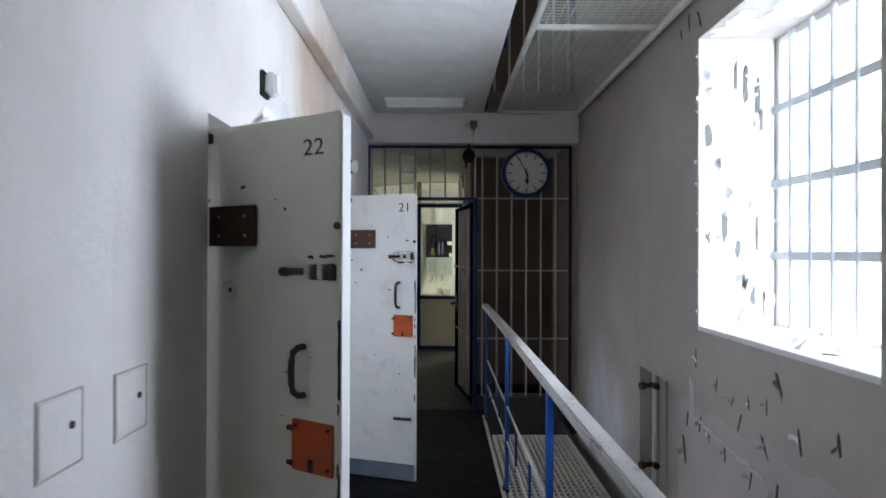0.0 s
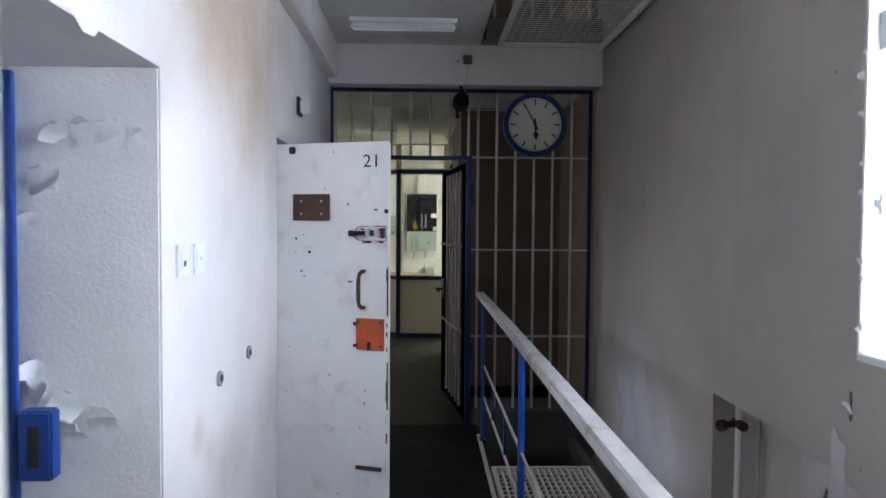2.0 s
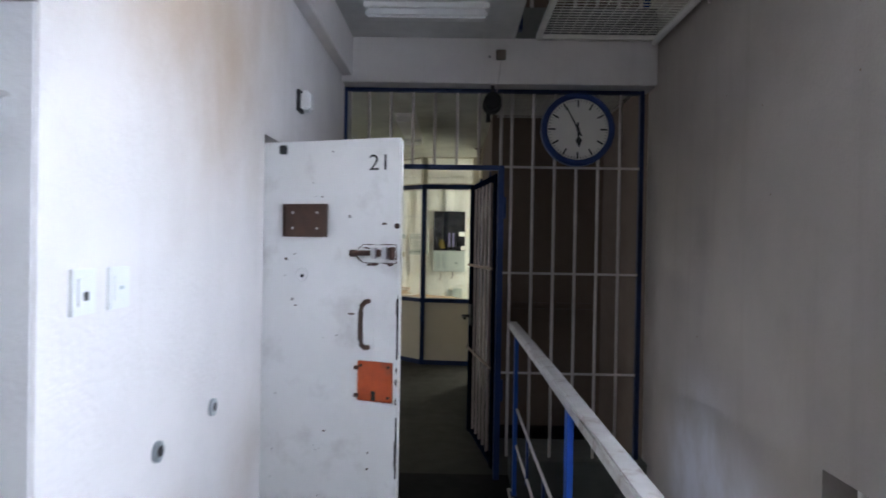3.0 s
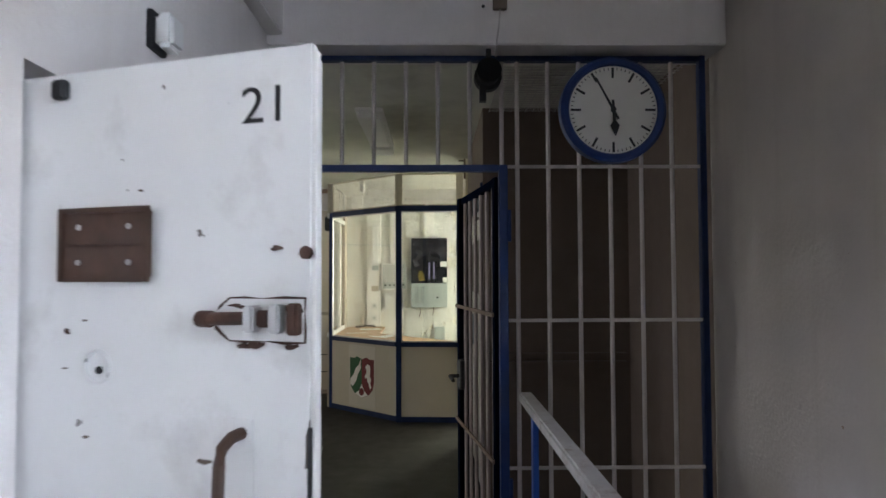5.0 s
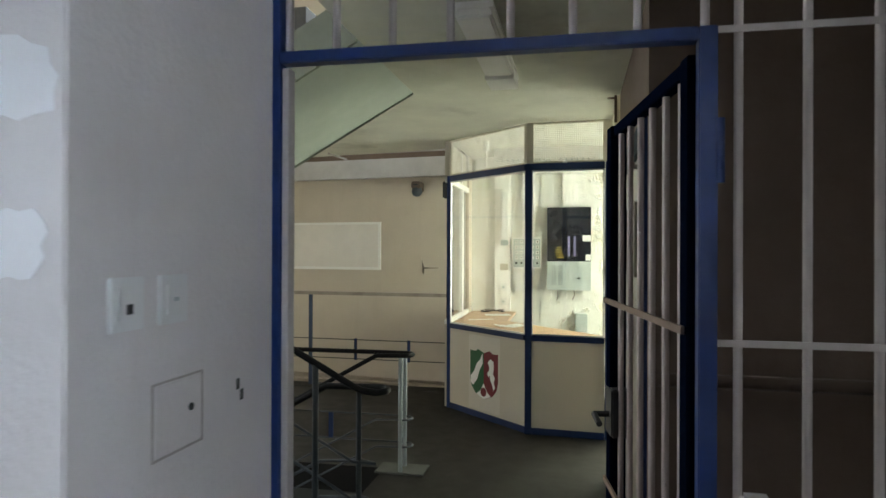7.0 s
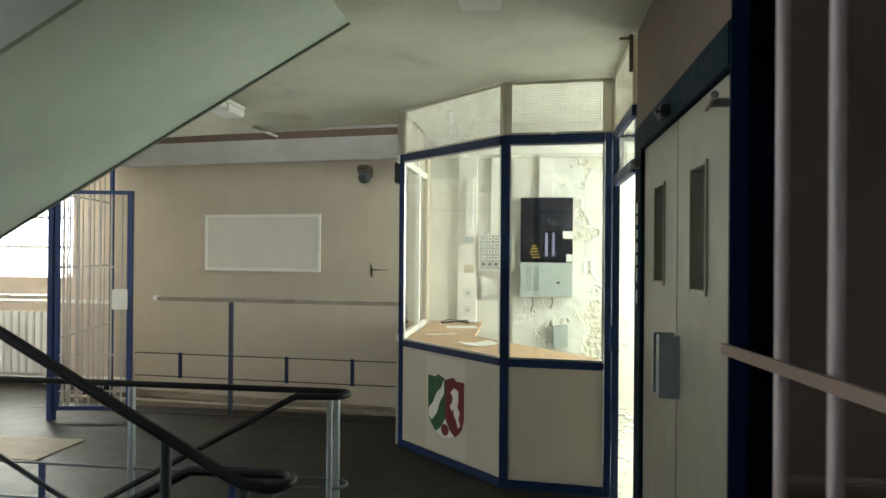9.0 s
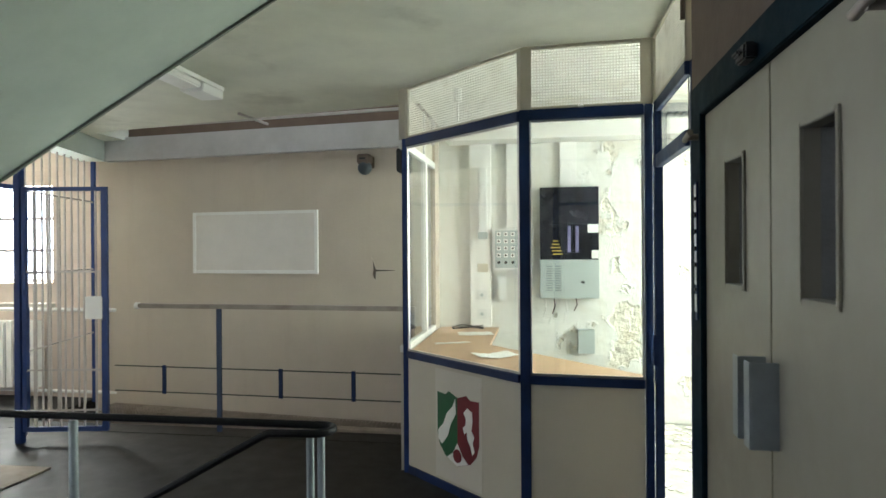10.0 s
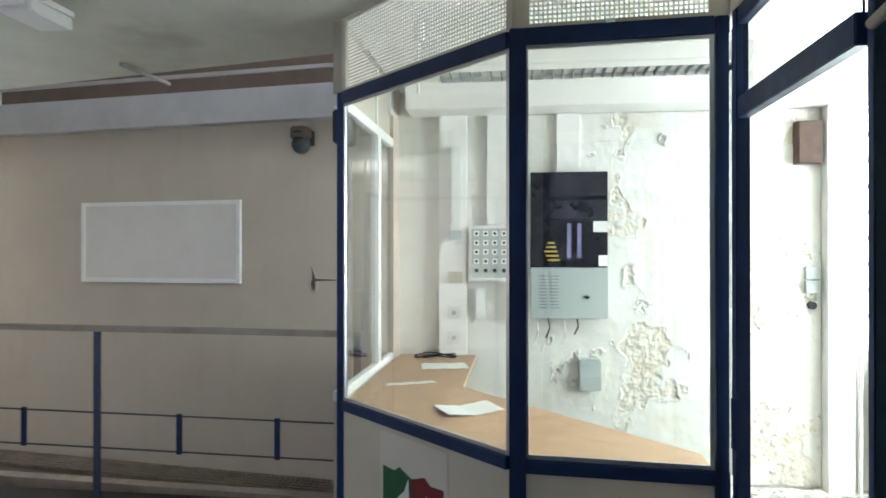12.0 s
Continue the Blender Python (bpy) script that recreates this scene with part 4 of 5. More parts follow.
def skew_box(x0, x1, d0, d1, z0, z1):
    """A block that runs along the skew wall; d: metres in front of it (negative towards the hall)."""
    bm = bmesh.new()
    v = [bm.verts.new((x, skew(x) + d, z)) for z in (z0, z1) for x, d in ((x0, d0), (x1, d0), (x1, d1), (x0, d1))]
    for f in ((0, 1, 2, 3), (4, 5, 6, 7), (0, 1, 5, 4), (1, 2, 6, 5), (2, 3, 7, 6), (3, 0, 4, 7)):
        bm.faces.new([v[i] for i in f])
    bmesh.ops.recalc_face_normals(bm, faces=bm.faces[:])
    return bm


for k, (lo, hi) in enumerate((((-9, YG + .08, -.2), (-5.2, 12.42, 0)), ((-5.2, YG + .08, -.2), (XS, 7.08, 0)), ((-1.40, 7.08, -.2), (XS, 9.75, 0)), ((-5.2, 9.75, -.2), (XS, 12.42, 0)),
                            ((-1.33, 12.42, -.2), (XS, 13.3, 0)), ((XS, 8.0, -.2), (3.6, 9.98, 0)))):
    setting("floor_hall_%d" % (k + 1), boxes((lo, hi)), M_FLOORH, "dark brown worn floor of the stair hall", "floor")
setting("floor_booth", boxes(((XS, 9.98, -.2), (3.6, 13.6, .001))), M_DUSTY, "pale dusty floor of the booth littered with plaster", "floor")
setting("floor_edge_hall", boxes(((-5.2, 12.415, -.2), (-1.33, 12.665, .003))), M_FLOORH, "dark brown floor edge beside the void", "floor")
setting("kerb_hall", boxes(((-3.8, 0, -.2), (.05, .10, .02)), m=Matrix.Translation((-1.385, 12.667, 0)) @ Matrix.Rotation(radians(-3), 4, "Z")), M_KERB, "cream painted kerb beside the void", "kerb")
bm = bmesh.new()
x = -4.9
while x < -1.36:
    box_into(bm, (x - .004, skew(x) - .29, -.06), (x + .004, skew(x) - .005, -.02))
    x += .04
hg = lone("hall_grating", bm, M_KERB, "cream steel grating over the void by the wall", "grating")
bm = bmesh.new()
for k in range(6):
    d = -.28 + k * .05
    v = [bm.verts.new((x, skew(x) + dd, z)) for z in (-.024, -.018) for x, dd in ((-4.9, d), (-1.36, d), (-1.36, d + .006), (-4.9, d + .006))]
    for f in ((0, 1, 2, 3), (4, 5, 6, 7), (0, 1, 5, 4), (1, 2, 6, 5), (2, 3, 7, 6), (3, 0, 4, 7)):
        bm.faces.new([v[i] for i in f])
part("cross_mesh", bm, M_KERB, hg)["kind"] = "stuff"
# ceiling, with its slanting edge by the outer wall
bm = bmesh.new()
lowr = [(-9, 9.64), (-1.16, 9.64), (-1.16, YG + .13), (3.6, YG + .13), (3.6, 13.6), (-1.28, 13.6), (-1.28, 12.26), (-4.7, 12.97), (-4.7, 13.9), (-9, 13.9)]
a = [bm.verts.new((x, y, ZR)) for x, y in lowr]
b = [bm.verts.new((x, y, ZR + .2)) for x, y in lowr]
bm.faces.new(a)
bm.faces.new(b)
for i in range(len(a)):
    bm.faces.new((a[i], a[(i + 1) % len(a)], b[(i + 1) % len(a)], b[i]))
bmesh.ops.recalc_face_normals(bm, faces=bm.faces[:])
setting("ceiling_hall", bm, M_CEILH, "stained grey-green concrete ceiling", "ceiling")
bm = bmesh.new()
a = [bm.verts.new((x, y, ZR - .006)) for x, y in ((-1.28, 11.80), (-.40, 10.97), (.35, 10.92), (.35, 10.02), (3.19, 10.02), (3.19, 13.30), (-1.28, 13.30))]
ex = bmesh.ops.extrude_face_region(bm, geom=[bm.faces.new(a)])
for v in ex["geom"]:
    if isinstance(v, bmesh.types.BMVert):
        v.co.z += .004
bmesh.ops.recalc_face_normals(bm, faces=bm.faces[:])
setting("ceiling_booth", bm, M_BOOTHCEIL, "white booth ceiling with yellowish stains", "ceiling")
setting("ceiling_top", boxes(((-9.2, YG - .1, 5.6), (3.8, 14.2, 5.8))), M_CEILH, "stained ceiling of the storey above", "ceiling")
setting("wall_north", skew_box(-5.12, -1.30, 0, .3, -3, 5.6), M_YELLOW, "yellowed plaster wall with stains", "wall")
setting("beam_north", skew_box(-4.97, -1.30, -.09, -.001, 2.585, 2.83), M_PALE, "white painted beam along the wall", "beam")
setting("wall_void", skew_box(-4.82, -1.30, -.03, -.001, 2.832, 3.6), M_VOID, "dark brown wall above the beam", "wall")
setting("trim_void", skew_box(-4.7, -1.30, -.36, -.33, 2.86, 2.885), M_BAR, "cream steel angle across the ceiling void", "trim")
setting("wall_wing", boxes(((-9, 13.64, -3), (-7.35, 13.94, 5.6)), ((-7.35, 13.64, -3), (-5.74, 13.94, 1.27)), ((-7.35, 13.64, 2.36), (-5.74, 13.94, 5.6)), ((-5.74, 13.64, -3), (-5.0, 13.94, 5.6))),
        M_PINK, "pinkish plaster wall of the side wing", "wall")
setting("wall_hall_south", boxes(((-9, YG - .1, -3), (XL - T, YG + .1, 5.6)), ((XL - T, YG + .14, ZC), (XL, YG + .2, 5.6))), M_YELLOW, "yellowed plaster wall", "wall")
setting("wall_hall_west", boxes(((-9.2, YG - .1, -3), (-9, 13.94, 5.6))), M_PINK, "pinkish plaster end wall", "wall")
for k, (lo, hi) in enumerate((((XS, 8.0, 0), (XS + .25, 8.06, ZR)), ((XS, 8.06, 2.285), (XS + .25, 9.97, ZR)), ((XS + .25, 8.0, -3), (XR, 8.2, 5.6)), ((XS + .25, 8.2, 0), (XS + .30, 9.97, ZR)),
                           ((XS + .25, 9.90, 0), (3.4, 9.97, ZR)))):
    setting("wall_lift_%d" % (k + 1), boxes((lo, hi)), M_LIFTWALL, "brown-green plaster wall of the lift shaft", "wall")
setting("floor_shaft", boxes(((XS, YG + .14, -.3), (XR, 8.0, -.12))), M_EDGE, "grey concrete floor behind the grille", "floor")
setting("handrail_shaft", boxes(((XS + .02, 7.95, 1.03), (1.30, 7.998, 1.06)), ((XS + .02, 7.95, 1.09), (1.30, 7.998, 1.115)), bevel=.004), M_LIFTWALL, "brown wall rail behind the grille", "rail")
bm = bmesh.new()
for i in range(24):
    box_into(bm, (XS + .04, 6.78 + i * .05, 2.762), (XR, 6.784 + i * .05, 2.766))
for i in range(20):
    box_into(bm, (XS + .04 + i * .05, 6.78, 2.7665), (XS + .044 + i * .05, 7.98, 2.770))
lone("shaft_mesh", bm, M_BAR, "cream wire mesh above the shaft", "wire mesh")
bw = setting("wall_booth", boxes(((-1.36, 13.31, 0), (1.86, 13.6, ZR)), ((1.86, 13.31, 0), (2.9, 13.6, 1.0)), ((1.86, 13.31, 2.62), (2.9, 13.6, ZR)), ((2.9, 13.31, 0), (3.4, 13.6, ZR)),
                                 ((3.2, 9.97, 0), (3.4, 10.5, ZR)), ((3.2, 10.5, 0), (3.4, 12.7, 1.0)), ((3.2, 10.5, 2.62), (3.4, 12.7, ZR)), ((3.2, 12.7, 0), (3.4, 13.31, ZR))), M_BOOTHWALL,
             "white booth wall with peeling plaster", "wall")
# peeling face of the booth wall: a painted skin with torn lips over bare plaster
NX, NZ = 380, 360
verts, faces, torn, rise = [], [], [], []
for j in range(NZ + 1):
    for i in range(NX + 1):
        x, z = -.42 + 2.045 * i / NX, 0.02 + 2.585 * j / NZ
        p = Vector((x * 1.7, 0.3, z * 1.7))
        big = noise.fractal(p, 0.8, 2.1, 6)
        mid = noise.fractal(p * 3.4 + Vector((5, 0, 2)), 0.75, 2.1, 5)
        worn = 0.24 * max(0.0, 1 - z / 1.15) + 0.30 * math.exp(-((x - .34) / .16) ** 2) + 0.22 * math.exp(-((x - 1.45) / .16) ** 2) + 0.34 * math.exp(-((x + .12) / .28) ** 2 - ((z - .95) / .24) ** 2) - 0.30 * math.exp(-((x - .78) / .22) ** 2 - ((z - 1.6) / .8) ** 2)
        d = big * .55 + mid * .30 + worn - 0.36
        rise.append(d)
        lip = math.exp(-((d + .035) / .03) ** 2) * max(0.0, 0.35 + mid)
        skin = 0.5 - 0.5 * math.tanh(d * 30)
        loose = 0.004 * max(0.0, noise.noise(p * 2.2 + Vector((9, 0, 0)))) + 0.0022 * noise.fractal(p * 7, 0.8, 2.0, 4)
        rough = (1 - skin) * 0.008 * noise.fractal(p * 13, 0.7, 2.0, 4)
        verts.append((x, 13.300 - 0.006 * skin - 0.012 * lip - loose * skin - rough, z))
for j in range(NZ):
    for i in range(NX):
        k = j * (NX + 1) + i
        faces.append((k, k + 1, k + NX + 2, k + NX + 1))
        torn.append(rise[k] + rise[k + NX + 2] > 0.02)
me = bpy.data.meshes.new("peeling_plaster")
me.from_pydata(verts, [], faces)
me.materials.append(M_BOOTHWALL)
me.materials.append(M_TORN)
for p, bare in zip(me.polygons, torn):
    p.use_smooth, p.material_index = True, int(bare)
piece("peeling_plaster", me, bw, Matrix.Identity(4))["label"] = "rough peeling plaster face"
setting("beam_booth", boxes(((-1.2, 13.0, 2.61), (1.86, 13.30, 2.799)), bevel=.006), M_WHITE, "white beam across the booth's back wall", "beam")
setting("pilaster", boxes(((1.63, 13.20, 0), (1.80, 13.309, 2.609)), bevel=.005), M_WHITE, "white pilaster beside the booth window", "trim")

# windows behind the booth and of the wing
def simple_window(name, x0, x1, y, z0, z1, nv, nh):
    w = tagged(thing(name, "barred window with bright daylight behind it", "window", (x0, y, z0)), kind="structure")
    w_, h_ = x1 - x0, z1 - z0
    part("window_frame", boxes(((0, 0, 0), (.04, .05, h_)), ((w_ - .04, 0, 0), (w_, .05, h_)), ((.04, 0, 0), (w_ - .04, .05, .04)), ((.04, 0, h_ - .04), (w_ - .04, .05, h_)), bevel=.003), M_WHITE, w)
    for i in range(1, nv + 1):
        part("bar", rods(((w_ * i / (nv + 1), -.02, .0), (w_ * i / (nv + 1), -.02, h_), .011)), M_BAR, w)
    for i in range(1, nh + 1):
        part("crossbar", boxes(((.0, -.03, h_ * i / (nh + 1) - .018), (w_, -.012, h_ * i / (nh + 1) + .018))), M_BAR, w)


simple_window("window_4", -7.35, -5.74, 13.80, 1.27, 2.36, 7, 2)
simple_window("window_5", 1.86, 2.9, 13.45, 1.0, 2.62, 5, 8)
setting("backdrop_north", boxes(((-9, 15.0, -1), (5, 15.02, 5))), M_SKYCARD, "bright white sky outside the windows", "sky")
setting("backdrop_east", boxes(((4.4, 8.5, -1), (4.42, 14.9, 5))), M_SKYCARD, "bright white sky outside the windows", "sky")

# ---- lift door ----
ld = thing("lift_door", "cream steel double lift door in a blue frame, both darkened for shade", "lift door", (XS + .014, 0, 0))
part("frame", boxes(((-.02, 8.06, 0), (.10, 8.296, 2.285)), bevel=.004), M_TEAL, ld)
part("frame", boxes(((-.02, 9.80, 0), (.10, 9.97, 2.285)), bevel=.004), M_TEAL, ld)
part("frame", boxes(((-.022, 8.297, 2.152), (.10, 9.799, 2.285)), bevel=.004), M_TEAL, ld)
part("frame_edge", boxes(((-.020, 9.955, 0), (.02, 9.985, 2.285)), bevel=.003), M_NAVY, ld)
part("frame_edge", boxes(((-.03, 8.035, 0), (.0, 8.07, 2.288)), bevel=.003), M_NAVY, ld)
for y0, y1, wa, wb in ((8.30, 9.033, 8.60, 8.80), (9.045, 9.796, 9.285, 9.49)):
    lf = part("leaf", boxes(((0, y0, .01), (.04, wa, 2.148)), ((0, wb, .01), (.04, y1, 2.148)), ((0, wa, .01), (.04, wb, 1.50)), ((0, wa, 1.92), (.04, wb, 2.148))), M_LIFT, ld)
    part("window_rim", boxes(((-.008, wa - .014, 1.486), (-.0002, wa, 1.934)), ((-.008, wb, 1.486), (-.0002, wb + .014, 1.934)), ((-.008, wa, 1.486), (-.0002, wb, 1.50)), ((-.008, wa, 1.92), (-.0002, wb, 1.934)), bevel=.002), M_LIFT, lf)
    part("window_recess", boxes(((.085, wa - .002, 1.49), (.09, wb + .002, 1.93)), ((.0405, wa - .006, 1.49), (.085, wa, 1.93)), ((.0405, wb, 1.49), (.085, wb + .006, 1.93)), ((.0405, wa, 1.493), (.085, wb, 1.50)), ((.0405, wa, 1.92), (.085, wb, 1.927))), M_CONC, lf, "grey recessed blind window")
    for z in (1.58, 1.82):
        part("screw", rods(((.083, (wa + wb) / 2 + .03, z), (.086, (wa + wb) / 2 + .03, z), .006)), M_INK, lf)
for y, sgn in ((8.995, -1), (9.105, 1)):
    part("pull_guard", boxes(((-.075, y - .022, 1.07), (-.001, y - .018, 1.31)), ((-.079, y - .022, 1.07), (-.075, y + .03, 1.31)), bevel=.0015), M_GALV, ld, "bent sheet metal door pull")
for y, z in ((8.34, 2.06), (9.84, 2.07)):
    cl = part("closer_arm", rods(((-.06, y, z), (0, y, z), .013), ((-.06, y - .05, z + .012), (-.06, y + .05, z - .004), .012)), M_RAILB, ld, "brown door closer joint")
part("sensor", boxes(((-.06, 9.07, 2.17), (-.023, 9.16, 2.22)), ((-.075, 9.085, 2.185), (-.06, 9.145, 2.205)), bevel=.006), M_INK, ld, "black sensor above the doors")
bp = part("button_plate", boxes(((-.026, 9.84, 1.33), (-.021, 9.875, 1.89)), bevel=.001), M_NAVY, ld, "steel plate with lift buttons")
for z0, z1 in ((1.83, 1.88), (1.77, 1.815), (1.70, 1.745), (1.63, 1.68), (1.565, 1.61), (1.475, 1.545), (1.365, 1.435)):
    part("label_field", boxes(((-.029, 9.842, z0), (-.0262, 9.873, z1)), bevel=.0005), M_PLASTIC, bp, "pale label field")
for z in (1.822, 1.757, 1.69, 1.622, 1.555, 1.455):
    part("button", boxes(((-.033, 9.848, z - .007), (-.0262, 9.867, z + .007)), bevel=.001), M_INK, bp)
part("door_gap", boxes(((.02, 9.0332, .01), (.03, 9.0448, 2.148))), M_INK, ld)

# ---- stairs ----
RISE, GO, X0 = .165, .30, -1.40
up = thing("stair_flight_up", "grey stone stair flight rising from the hall", "stairs", (X0, 7.68, 0))
for i in range(9):
    part("step", boxes(((-(i + 1) * GO - .02, -.58, i * RISE - (0 if i == 0 else .10)), (-i * GO, .56, (i + 1) * RISE)), bevel=.004), M_STEP, up)
bm = boxes(((-9 * GO - .4, -.56, -.14), (-.3, .54, 0)))
for v in bm.verts:
    v.co.z += -.55 * v.co.x - .14
part("slab", bm, M_SOFFIT, up)
land = lone("stair_landing", boxes(((-5.4, 7.08, 1.30), (-4.12, 9.62, 1.485)), bevel=.004), M_SOFFIT, "grey-green concrete stair landing", "landing")
ret = thing("stair_flight_return", "grey-green concrete stair flight seen from below", "stairs", (-1.16, 9.0, ZR))
bm = boxes(((-3.05, -.60, 0), (0, .64, .16)))
for v in bm.verts:
    v.co.z += .56 * v.co.x
part("slab", bm, M_SOFFIT, ret)
bm = boxes(((-3.05, .6405, -.012), (0, .655, .26)))
for v in bm.verts:
    v.co.z += .56 * v.co.x
part("stringer", bm, M_STRING, ret, "dark edge of the stair flight")
bm = boxes(((-3.05, -.625, -.02), (0, -.6005, .26)))
for v in bm.verts:
    v.co.z += .56 * v.co.x
part("stringer", bm, M_STRING, ret)
for i in range(9):
    part("step", boxes(((-(9 - i) * GO - .3, -.6, -1.485 + i * RISE + .10), (-(8 - i) * GO - .3, .62, -1.485 + (i + 1) * RISE + .2))), M_STEP, ret)
dn = thing("stair_flight_down", "dark stone stair flight going down", "stairs", (X0, 9.05, 0))
for i in range(9):
    part("step", boxes(((-(i + 1) * GO - .02, -.6, -(i + 2) * RISE - .02), (-i * GO, .6, -(i + 1) * RISE)), bevel=.004), M_STEP, dn)
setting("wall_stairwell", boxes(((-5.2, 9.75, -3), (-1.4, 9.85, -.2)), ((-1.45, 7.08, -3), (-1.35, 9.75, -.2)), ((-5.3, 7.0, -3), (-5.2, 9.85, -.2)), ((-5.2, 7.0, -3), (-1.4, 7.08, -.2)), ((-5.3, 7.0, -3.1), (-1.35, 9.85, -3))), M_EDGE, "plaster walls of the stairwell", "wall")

# far railing: level rail, looped back into the sloping rail
fr = thing("stair_railing", "grey steel stair railing with black looped handrail", "railing", (-1.24, 9.72, 0))
YA, YBk = .065, -.065
def looped(z, r, run):
    pts = [(-3.2, YA, z), (-.02, YA, z)]
    pts += [(.0 + .065 * math.sin(radians(a)), .065 * math.cos(radians(a)), z) for a in range(0, 181, 20)]
    pts += [(-.19, YBk, z - .005), (-.22, YBk, z - .018), (-.22 - run, YBk, z - .018 - .56 * run)]
    return tube(pts, r)


part("handrail", looped(.868, .017, 2.0), M_BLACK, fr, "black plastic handrail")
for z in (.395, .195):
    part("rail", looped(z, .0075, 2.0 if z > .3 else 1.6), M_RAILD, fr)
for y in (YA, YBk):
    part("post", rods(((-.01, y, 0), (-.01, y, .85), .0165)), M_GALV, fr)
for x in (-1.2, -2.4):
    part("post", rods(((x, YA, 0), (x, YA, .85), .02)), M_GALV, fr)
for x in (-.60, -1.75):
    part("spacer", boxes(((x - .018, YA - .006, .195), (x + .018, YA + .006, .395))), M_NAVY, fr)
part("plinth", boxes(((-.20, -.10, 0), (.17, .13, .015)), bevel=.004), M_EDGE, fr, "pale concrete plinth under the posts")
# inner railing between the flights
nr = thing("stair_railing", "dark stair railing between the two flights", "railing", (-1.04, 8.36, 0))
pts = [(-2.9, -.07, .925 + .54 * 2.8), (-.10, -.07, .925), (-.05, -.07, .905)]
pts += [(.0 + .07 * math.sin(radians(a)), -.07 * math.cos(radians(a)), .895) for a in range(20, 181, 20)]
pts += [(-.30, .07, .89), (-.34, .07, .87), (-2.2, .07, .87 - .56 * 1.86)]
part("handrail", tube(pts, .018), M_BLACK, nr, "black plastic handrail")
for zz in (.40, .60):
    pts = [(-2.9, -.07, .925 + .54 * 2.8 - zz), (-.10, -.07, .925 - zz), (0, 0, .90 - zz), (-.1, .07, .89 - zz), (-.34, .07, .87 - zz), (-2.0, .07, .87 - zz - .56 * 1.66)]
    part("rail", tube(pts, .0085), M_RAILD, nr)
part("post", rods(((-.31, -.07, .0), (-.31, -.07, 1.03), .0165)), M_RAILD, nr)
part("post", rods(((-.11, .06, .0), (-.11, .06, .88), .0155)), M_RAILD, nr)
part("post", rods(((-1.6, -.07, .7), (-1.6, -.07, 1.73), .0165)), M_RAILD, nr)

# railing before the outer wall of the hall
hr = thing("hall_railing", "cream and blue steel railing before the void", "railing", (-2.49, 12.516, 0), math.degrees(math.atan(-.045)))
part("handrail", boxes(((-1.50, -.025, 1.10), (1.12, .025, 1.14)), bevel=.006), M_RAILB, hr, "brown worn handrail")
part("knob", rods(((-1.53, 0, 1.12), (-1.49, 0, 1.12), .03)), M_WHITE, hr)
for x in (-.69, 1.09):
    part("post", boxes(((x - .022, -.012, 0), (x + .022, .012, 1.10)), bevel=.003), M_POST, hr)
for z in (.565, .335):
    part("rail", rods(((-1.75, 0, z), (1.14, 0, z), .006)), M_EDGE, hr)
for x in (-1.24, -.10, .57):
    part("spacer", boxes(((x - .018, -.008, .32), (x + .018, .008, .58)), bevel=.002), M_NAVY, hr)

# grille and gate of the side wing
wg = thing("wing_grille", "blue steel grille of the side wing", "grille", (-4.70, 12.0, 0))
for lo, hi in (((-.03, -.03, 0), (.03, .03, 2.66)), ((-.42, 1.44, 0), (-.38, 1.48, 2.585)), ((-.05, -3.9, 2.15), (-.02, -.03, 2.19)), ((-.03, -1.1, 0), (.0, -1.06, 2.15))):
    part("frame", boxes((lo, hi), bevel=.003), M_BLUE, wg)
for i in range(9):
    part("bar", rods(((-.03 - .04 * (i + 1), .145 * (i + 1), .02), (-.03 - .04 * (i + 1), .145 * (i + 1), 2.58), .010)), M_BAR, wg)
for i in range(7):
    part("bar", rods(((-.035, -1.25 - i * .15, .02), (-.035, -1.25 - i * .15, 2.15), .010)), M_BAR, wg)
for z in (.75, 1.43, 2.15):
    part("crossbar", rods(((-.03, .03, z), (-.40, 1.45, z), .008)), M_BAR, wg)
wl = thing("wing_gate", "open blue framed bar gate of the side wing", "gate", (-4.66, 11.99, 0), 11)
for lo, hi in (((0, -.018, .10), (.04, .018, 2.17)), ((.66, -.018, .10), (.71, .018, 2.17)), ((.04, -.016, 2.135), (.66, .016, 2.17)), ((.04, -.016, .10), (.66, .016, .14))):
    part("frame", boxes((lo, hi), bevel=.003), M_BLUE, wl)
for i in range(6):
    part("bar", rods(((.11 + i * .10, 0, .14), (.11 + i * .10, 0, 2.135), .009)), M_BAR, wl)
for z in (.62, 1.45, .28):
    part("crossbar", boxes(((.03, -.012, z - .008), (.67, -.009, z + .008))), M_BAR, wl)
part("lock_box", boxes(((.53, -.03, 1.05), (.67, .03, 1.24)), bevel=.005), M_WHITE, wl, "white lock case")
setting("beam_wing", boxes(((-.125, -3.4, 2.585), (.125, 0, 2.799)), m=Matrix.Translation((-5.09, 13.45, 0)) @ Matrix.Rotation(radians(15), 4, "Z")), M_SOFFIT, "grey-green beam above the wing grille", "beam")
rad = thing("radiator", "white ribbed radiator under the wing window", "radiator", (-6.5, 13.52, 0))
for i in range(14):
    part("rib", boxes(((-.70 + i * .10, -.05, .12), (-.615 + i * .10, .05, .86)), bevel=.01), M_WHITE, rad)
part("pipe", rods(((-1.5, .04, .98), (1.6, .04, .98), .022)), M_WHITE, rad)
part("pipe", rods(((-1.5, .04, .08), (1.6, .04, .08), .018)), M_WHITE, rad)
part("foot", boxes(((-.6, -.03, 0), (-.56, .03, .12)), ((.5, -.03, 0), (.54, .03, .12))), M_WHITE, rad)
